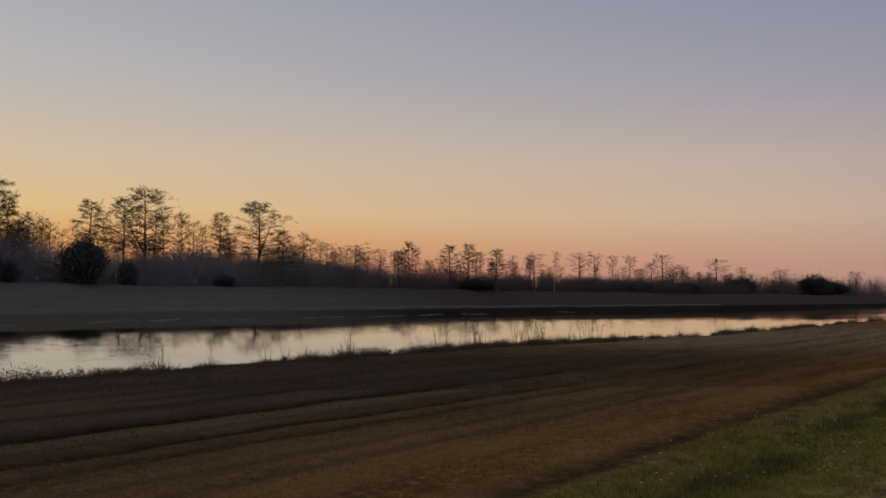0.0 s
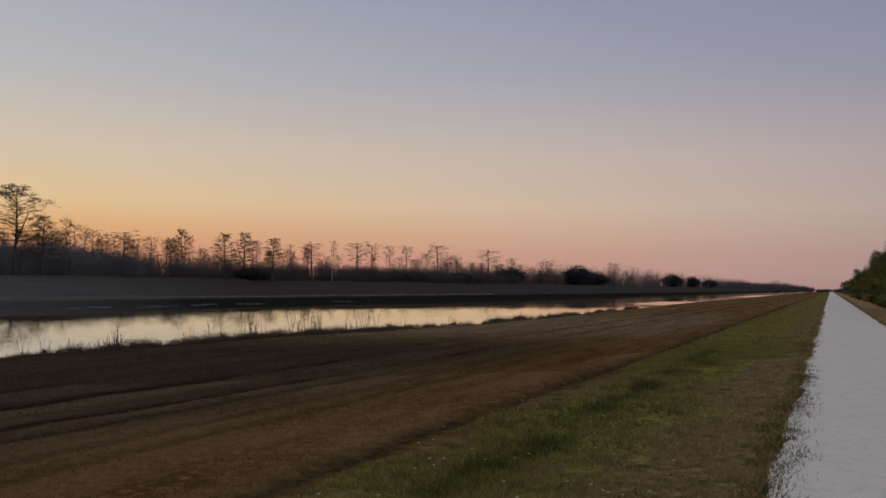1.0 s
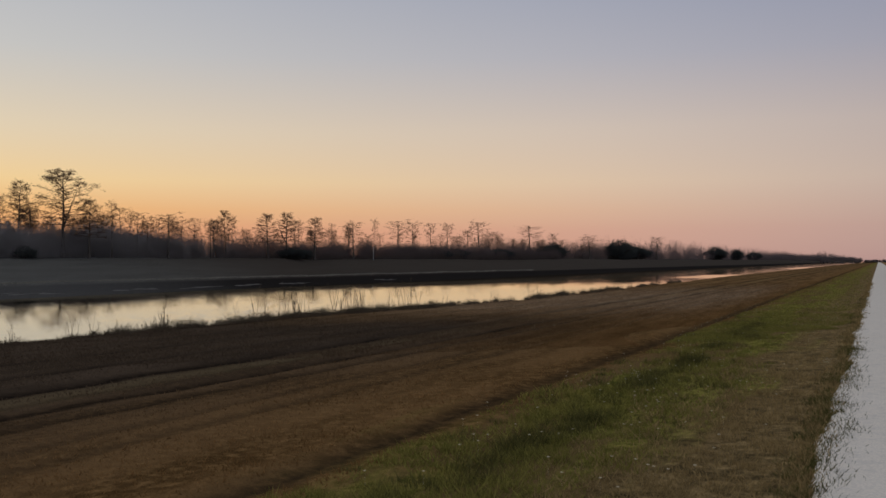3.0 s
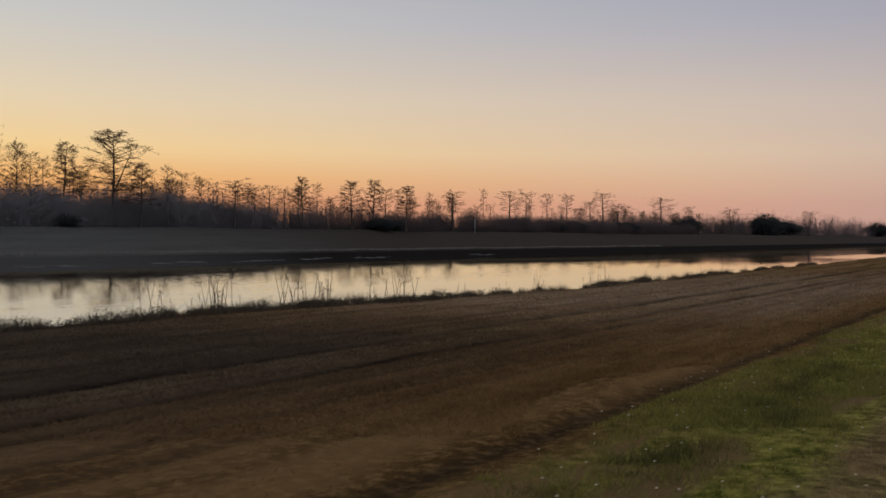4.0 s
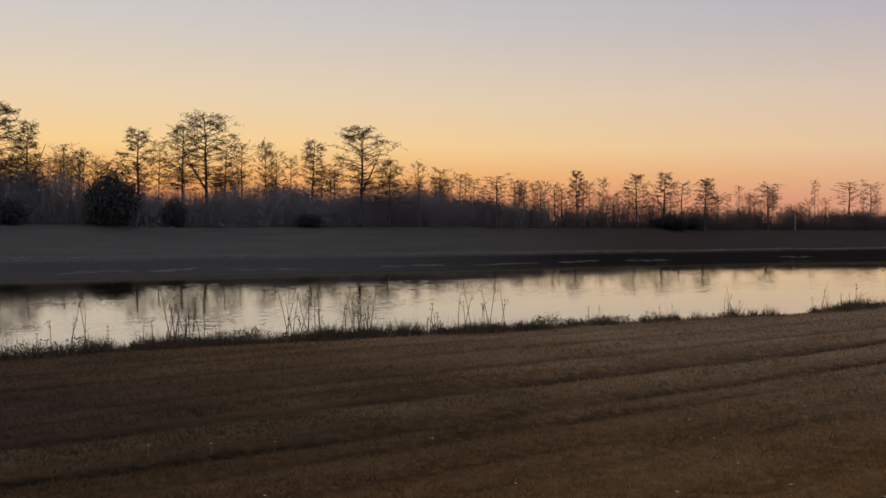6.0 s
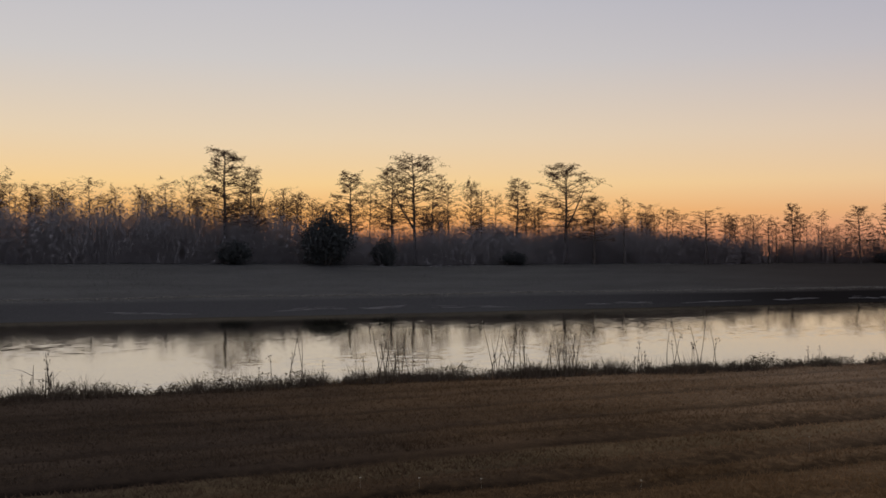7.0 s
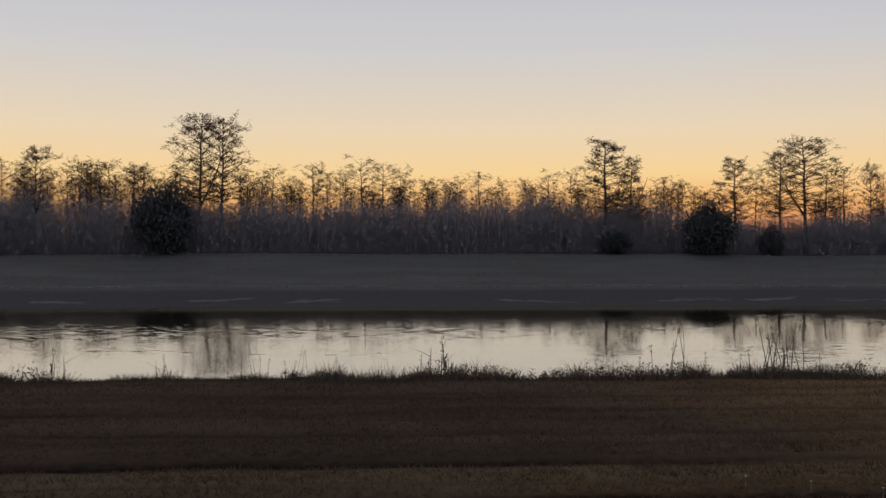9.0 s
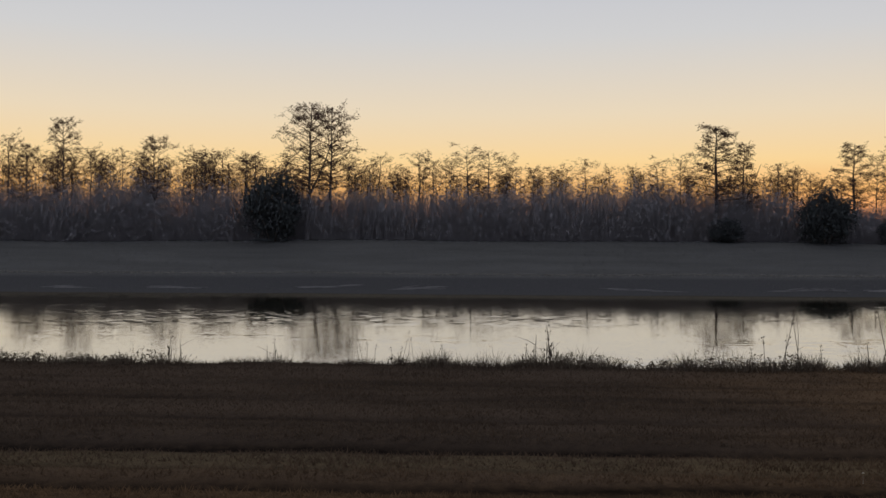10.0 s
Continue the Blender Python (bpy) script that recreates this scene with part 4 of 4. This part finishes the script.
def field_blades(name, n, centre, near, far, y0, y1, low, high, mat, label, seed, clump=0.5):
    """Blades sown ever thinner, and wider, outwards from a spot."""
    m = n * 6
    d = near * (far / near) ** r.uniform(0, 1, m)
    a = r.uniform(-0.35 * math.pi, 0.70 * math.pi, m)
    x, y = centre[0] + d * np.cos(a), centre[1] + d * np.sin(a)
    edge0, edge1 = y0 + 0.35 * wave(x, 0 * x + y0, 0.8), np.minimum(y1 + 0.45 * wave(x, 0 * x + y1, 0.6), bank_y(x))
    keep = (y > edge0) & (y < edge1)
    keep &= r.uniform(-1, 1, m) < wave(x, y, 1.9) * clump + 0.25 * wave(x + 11, y, 0.6) + 0.25
    for at_y, wide_, deep in RUTS:     # none grows in the wheel ruts
        keep &= np.abs(y - at_y - 0.07 * wave(x, 0 * x + at_y, 0.13)) > wide_ * 1.0 * min(1, deep / 0.08)
    x, y, d = x[keep][:n], y[keep][:n], d[keep][:n]
    h = r.uniform(low, high, len(x)) * (1 + 0.35 * wave(x, y, 1.3))
    return blades(name, seed, x, y, h, (0.0022 + 0.0006 * np.minimum(d, np.hypot(x - THERE[0], y) + 2)) * r.uniform(0.6, 1.4, len(x)), mat, label)


HERE, THERE = (0.0, 0.0), (21.9, 0.1)
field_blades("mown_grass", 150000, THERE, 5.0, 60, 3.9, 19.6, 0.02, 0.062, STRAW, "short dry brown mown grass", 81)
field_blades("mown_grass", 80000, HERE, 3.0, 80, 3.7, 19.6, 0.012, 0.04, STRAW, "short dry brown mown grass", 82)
field_blades("verge_grass", 90000, HERE, 3.0, 160, 1.7, 3.8, 0.02, 0.06, GRASS, "short green verge grass beside the trail", 85, 1.7)
field_blades("verge_grass", 90000, THERE, 2.0, 120, 0.7, 3.8, 0.02, 0.06, GRASS, "short green verge grass beside the trail", 87, 1.0)
field_blades("dry_verge_grass", 90000, HERE, 3.0, 160, 0.62, 2.4, 0.02, 0.065, VERGE, "dry straw tufts along the trail's edge", 88, 1.7)
field_blades("green_tufts", 14000, HERE, 4.0, 70, 2.3, 3.5, 0.05, 0.10, GRASS, "taller green tufts in the verge", 95, 1.9)
x = r.uniform(4, 20, 60)
x = np.concatenate([c + r.normal(0, 0.16, 45) for c in x])
y = 0.34 + r.normal(0, 0.09, len(x)) + 0.1 * wave(x, 0 * x, 1.7)
blades("edge_tufts", 96, x, y, r.uniform(0.03, 0.09, len(x)), np.full(len(x), 0.007), DARK_GRASS, "small green tufts standing in the gravel's edge")
# tufts that creep over the gravel's edge
x = 3 * 25 ** r.uniform(0, 1, 7000)
y = 0.50 + 0.06 * wave(x, 0 * x + 2, 0.6) + r.normal(0, 0.07, len(x)) + 0.07 * wave(x, 0 * x, 2.6) + 0.06 * wave(x * 1.7, 0 * x, 7.3)
blades("edge_grass", 89, x, y, r.uniform(0.03, 0.085, len(x)), 0.004 + 0.0006 * x, VERGE, "ragged grass tufts creeping over the gravel's edge")
x, y = spread(12000, 14, 90, -5.2, -2.7)
blades("sandy_verge_grass", 90, x, y, r.uniform(0.03, 0.08, len(x)), np.full(len(x), 0.010), VERGE, "pale dry grass on the sandy verge")

def tufts(name, seed, cx, cy, count, wide, low, high, mat, label, droop=0.5, flat=1.0):
    """Clumps of blades, tallest in the middle of each."""
    rr = np.random.RandomState(seed)
    n = len(cx) * count
    size = np.repeat(rr.uniform(0.6, 1.5, len(cx)), count)
    dx, dy = rr.normal(0, 1, n), rr.normal(0, 1, n) * flat
    x, y = np.repeat(cx, count) + dx * wide * size, np.repeat(cy, count) + dy * wide * size
    h = rr.uniform(low, high, n) * size * np.exp(-0.25 * (dx ** 2 + dy ** 2))
    d = np.minimum(np.hypot(np.repeat(cx, count) - 3, np.repeat(cy, count)), np.hypot(np.repeat(cx, count) - THERE[0], np.repeat(cy, count)))
    return blades(name, seed + 50, x, y, h, (0.0026 + 0.00028 * d) * rr.uniform(0.6, 1.4, n), mat, label, "grass", droop)


r = np.random.RandomState(19)
x = 3.5 * 9 ** r.uniform(0, 1, 420)
tufts("green_tufts", 121, x, np.clip(r.normal(2.7, 0.5, len(x)), 1.5, 3.6), 70, 0.10, 0.05, 0.12, GRASS, "bright green grass clumps in the verge", 0.6)
x = 3.5 * 9 ** r.uniform(0, 1, 150)
tufts("dark_green_tufts", 122, x, np.clip(r.normal(2.8, 0.6, len(x)), 0.9, 3.7), 60, 0.10, 0.05, 0.11, DARK_GRASS, "dark green grass clumps in the verge", 0.6)
x = np.concatenate([r.uniform(6, 26, 130), np.full(6, 20.8) + r.normal(0, 0.2, 6)])
x = x[wave(x, 0 * x + 1, 0.9) > -0.35]
tufts("dark_green_tufts", 126, x, 2.70 + 0.10 * wave(x, 0 * x, 1.1) - 0.3 * (np.abs(x - 20.8) < 0.5) + r.normal(0, 0.05, len(x)), 90, 0.13, 0.07, 0.17, DARK_GRASS, "taller dark green clumps lining the verge", 0.5)
x = 3.5 * 9 ** r.uniform(0, 1, 260)
tufts("straw_tufts", 123, x, r.uniform(0.65, 1.9, len(x)), 50, 0.09, 0.04, 0.10, VERGE, "dry straw clumps in the verge", 0.6)
x = 3.5 * 12 ** r.uniform(0, 1, 120)
tufts("edge_clumps", 124, x, 0.5 + 0.06 * wave(x, 0 * x + 2, 0.6) + r.normal(0, 0.07, len(x)), 60, 0.08, 0.05, 0.11, DARK_GRASS, "dull green clumps on the gravel's edge", 0.7)
x = np.concatenate([r.uniform(4, 90, 300), r.uniform(28.5, 37, 110)])
x = x[wave(x, 0 * x + 4, 0.5) + 0.5 * wave(x, 0 * x + 1, 2.1) > -0.1]
tufts("bank_tufts", 125, x, bank_y(x) + 0.1 - np.abs(r.normal(0, 0.15, len(x))), 80, 0.15, 0.08, 0.26, WEED, "dense brown weed clumps along the canal's near bank", 0.4, 0.6)

x = np.concatenate([r.uniform(27.5, 37.5, 80), r.uniform(20, 27, 14), r.uniform(38, 60, 22)])
tufts("tall_bank_tufts", 127, x, bank_y(x) - 0.05 - np.abs(r.normal(0, 0.1, len(x))), 90, 0.17, 0.12, 0.36, WEED, "taller brown weed clumps on the canal's near bank", 0.45, 0.6)

# small white flowers in the verge
n = 330
x, y = spread(n, 6, 36, 0.9, 3.9)
x[:24], y[:24] = r.uniform(22, 36, 24), r.uniform(4.0, 9.0, 24)
x[24:36], y[24:36] = 15.0 + r.normal(0, 0.12, 12), 0.68 + r.normal(0, 0.05, 12)
x[36:46], y[36:46] = 13.0 + r.normal(0, 0.15, 10), 2.92 + r.normal(0, 0.06, 10)
z = land(x, y) + r.uniform(0.07, 0.14, n)
petals = []
for px, py, pz in zip(x, y, z):
    for k in range(5):
        a = k * 2 * math.pi / 5
        s = 0.013
        petals.append([(px, py, pz), (px + s * math.cos(a), py + s * math.sin(a), pz + 0.008), (px + s * math.cos(a + 0.9), py + s * math.sin(a + 0.9), pz + 0.008)])
    petals.append([(px - 0.002, py, pz - 0.14), (px + 0.002, py, pz - 0.14), (px, py, pz)])
tagged(triangles("white_flowers", np.array(petals), PETAL), "tiny white flowers scattered in the verge", "flowers", kind="stuff")

# ---------------------------------------------------------------- the near bank
x = r.uniform(2, 85, 34000)
y = bank_y(x) + 0.15 - np.abs(r.normal(0, 0.35, len(x)))
h = r.uniform(0.05, 0.17, len(x)) * (0.6 + 1.3 * np.clip(wave(x, 0 * x, 0.9), 0, 1) ** 2 + 1.6 * np.clip(wave(x, 0 * x + 5, 2.7), 0, 1) ** 2)
blades("bank_grass", 91, x, y, h * 0.75, np.full(len(x), 0.006), STRAW, "dry brown grass fringe along the canal's near bank", "grass", 0.75)


def leafy_fringe(name, seed, cx, cy, leaves, mat, label):
    """Low broad-leaved weeds: small leaves round each clump's middle."""
    rr = np.random.RandomState(seed)
    n = len(cx) * leaves
    size = np.repeat(rr.uniform(0.5, 1.0, len(cx)) * (1 + 0.9 * np.clip(wave(cx, 0 * cx + 5, 1.7), 0, 1)), leaves)
    away = rr.normal(0, 1, (n, 3)) * np.array([0.11, 0.07, 0.0])
    x, y = np.repeat(cx, leaves) + away[:, 0] * size, np.repeat(cy, leaves) + away[:, 1] * size
    up = rr.uniform(0.01, 0.26, n) * size * np.exp(-0.35 * (away[:, 0] / 0.11) ** 2)
    c = np.stack([x, y, land(x, y) + up], 1)
    long, across = rr.normal(0, 1, (n, 3)), rr.normal(0, 1, (n, 3))
    long *= (rr.uniform(0.014, 0.034, n) / np.linalg.norm(long, axis=1))[:, None]
    across *= (rr.uniform(0.008, 0.016, n) / np.linalg.norm(across, axis=1))[:, None]
    return tagged(triangles(name, np.stack([c - long - across, c - long + across, c + long], 1), mat), label, "weeds", kind="stuff")


x = np.concatenate([r.uniform(8, 48, 620), r.uniform(48, 90, 260)])
x = x[wave(x, 0 * x + 4, 0.5) + 0.4 * wave(x, 0 * x, 1.9) + 0.5 * (np.abs(x - 33) < 4.5) > 0.05]
leafy_fringe("bank_weeds", 131, x, bank_y(x) + 0.12 - np.abs(r.normal(0, 0.16, len(x))), 60, WEED, "low leafy weeds along the canal's near bank")
# far bank's bleached lip and its dry slope
x = r.uniform(-60, 150, 40000)
y = 50.3 - 0.5 * wave(x, 0 * x, 0.31) + r.normal(0, 0.11, len(x))
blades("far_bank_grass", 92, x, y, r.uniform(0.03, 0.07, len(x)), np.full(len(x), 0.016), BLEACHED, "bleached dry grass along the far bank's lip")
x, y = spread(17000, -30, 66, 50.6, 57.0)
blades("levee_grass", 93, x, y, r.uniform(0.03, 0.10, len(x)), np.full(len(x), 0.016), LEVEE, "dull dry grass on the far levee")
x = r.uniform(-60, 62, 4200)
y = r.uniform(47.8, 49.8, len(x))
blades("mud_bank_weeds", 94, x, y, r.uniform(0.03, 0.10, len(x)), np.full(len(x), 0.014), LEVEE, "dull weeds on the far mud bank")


def reed_clump(seed, stalks, tall, spread_):
    """Dry stalks with drooping seed heads above a low tuft."""
    rg = random.Random(seed)
    shape, tuft = Shape(), Shape()
    for _ in range(stalks):
        foot = Vector((rg.gauss(0, spread_), rg.gauss(0, spread_ * 0.5), -0.1))
        d = Vector((rg.gauss(0, 0.11), rg.gauss(0, 0.08), 1))
        line = bent(foot, d, tall * rg.uniform(0.45, 1.0), -0.03, rg, 4, 0.04)
        shape.tube(line, [0.0075, 0.007, 0.006, 0.005, 0.003], 3)
        if rg.random() < 0.7:
            for _ in range(7):
                shape.leaf(line[4] + Vector((rg.gauss(0, 0.02), rg.gauss(0, 0.02), rg.uniform(-0.12, 0.02))), 0.02, rg, 3.0)
        for _ in range(1):
            i = rg.randint(1, 3)
            way = Vector((rg.gauss(0, 1), rg.gauss(0, 1), 1.2))
            leaf = bent(line[i], way, rg.uniform(0.1, 0.28), -0.5, rg, 2, 0.1)
            shape.tube(leaf, [0.0035, 0.003, 0.001], 3)
    for _ in range(170):
        a, k = rg.uniform(0, 6.28), rg.uniform(0, spread_ * 1.8)
        foot = Vector((math.cos(a) * k, math.sin(a) * k * 0.5, -0.1))
        line = bent(foot, Vector((math.cos(a) * 0.5, math.sin(a) * 0.5, 1)), rg.uniform(0.12, 0.34), -0.3, rg, 2, 0.15)
        tuft.tube(line, [0.004, 0.0035, 0.001], 3)
        for _ in range(3):
            tuft.leaf(line[1].lerp(line[2], rg.uniform(0, 1)), rg.uniform(0.008, 0.018), rg)
    return shape.data(), tuft.data()


REEDS = [  # x, height, kind (0 tall and thin, 1 weedy, 2 sparse stalks)
    (23.0, 0.62, 1), (28.1, 0.42, 1), (28.7, 0.40, 1), (29.2, 0.80, 2), (29.5, 0.95, 0), (30.2, 0.40, 1), (31.9, 0.95, 0), (32.3, 0.45, 1), (33.0, 0.75, 2), (33.2, 0.85, 0),
    (34.7, 0.70, 1), (34.9, 0.45, 1), (35.6, 0.95, 2), (36.3, 1.05, 2), (39.5, 0.42, 1), (41.9, 0.40, 1), (15.8, 0.62, 1), (17.8, 0.42, 1), (19.5, 0.50, 2), (20.3, 0.45, 2),
    (21.0, 0.35, 1), (23.1, 0.85, 1), (22.6, 0.38, 1), (26.0, 0.52, 2), (26.7, 0.36, 1), (27.4, 0.95, 2), (39.2, 0.42, 1), (41.5, 0.36, 1), (44.1, 0.62, 2), (47.6, 0.62, 2),
    (48.7, 0.45, 1), (49.9, 0.75, 1), (55.0, 0.50, 1), (62.5, 0.60, 1), (66.5, 0.55, 1), (71.0, 0.6, 1),
]
reed_kinds = []
for seed, stalks, tall, wide in ((101, 14, 1.05, 0.22), (102, 6, 0.62, 0.16), (103, 5, 1.1, 0.3)):
    thing = tagged(new("reed_clump"), "dry reeds and weeds growing at the canal's edge", "reeds", "reed clumps on the near bank")
    stalk, tuft = reed_clump(seed, stalks, tall, wide)
    part("stalk", stalk, REED, thing)
    part("tuft", tuft, WEED, thing)
    reed_kinds.append(thing)
for n, (x, high, k) in enumerate(REEDS):
    s = (high + 0.15) / (0.85, 0.62, 0.9)[k]
    y = float(bank_y(x)) + 0.12
    m = pose(x, y, float(land(x, y)), 0, 0, rng.uniform(-30, 30) + (180 if n % 2 else 0)) @ Matrix.Diagonal((s, s, s, 1))
    place(reed_kinds[k], m)


def mat_of_reeds(seed, long, wide):
    """A flat raft of bleached stems."""
    rg = random.Random(seed)
    shape = Shape()
    for _ in range(26):
        p = Vector((rg.uniform(-long * 2, long * 2), rg.gauss(0, wide * 0.6), rg.uniform(0.0, 0.02)))
        q = p + Vector((rg.uniform(0.4, 1.2), rg.gauss(0, 0.03), rg.gauss(0, 0.006)))
        shape.tube([p, q], [0.011, 0.007], 3)
    return shape.data()


rafts = Shape()
for n, (x, half) in enumerate(((13.5, 0.7), (18.0, 0.6), (29.0, 0.9), (37.0, 0.8), (46.0, 1.1), (6.0, 0.6), (0.5, 0.5), (56.0, 1.0), (63.0, 1.2), (70.0, 0.8), (41.0, 0.5), (77.0, 1.0), (96.0, 1.2), (-8.0, 0.8))):
    y = 48.8 - 0.5 * float(wave(np.array(x), np.array(0.0), 0.31))
    verts, faces = mat_of_reeds(111 + n, half, 0.12)
    first = len(rafts.verts)
    rafts.verts += [v + Vector((x, y, float(land(x + v.x, y + v.y)) + 0.01)) for v in verts]
    rafts.faces += [tuple(i + first for i in f) for f in faces]
tagged(mesh_object("reed_debris", *rafts.data(), DEAD_REED), "thin bleached dead reeds along the far waterline", "debris", kind="stuff")


def post_shape():
    shape = Shape()
    shape.tube([Vector((0, 0, -0.2)), Vector((0, 0, 0.02)), Vector((0.01, 0, 0.8)), Vector((0.02, 0, 1.55)), Vector((0.02, 0, 1.6))], [0.05, 0.05, 0.048, 0.046, 0.03], 8)
    return shape.data()


post = mesh_object("marker_post", *post_shape(), POST)
post.matrix_basis = pose(106.1, 55.8, float(land(106.1, 55.8)))
tagged(post, "thin weathered white post on the far levee", "post")
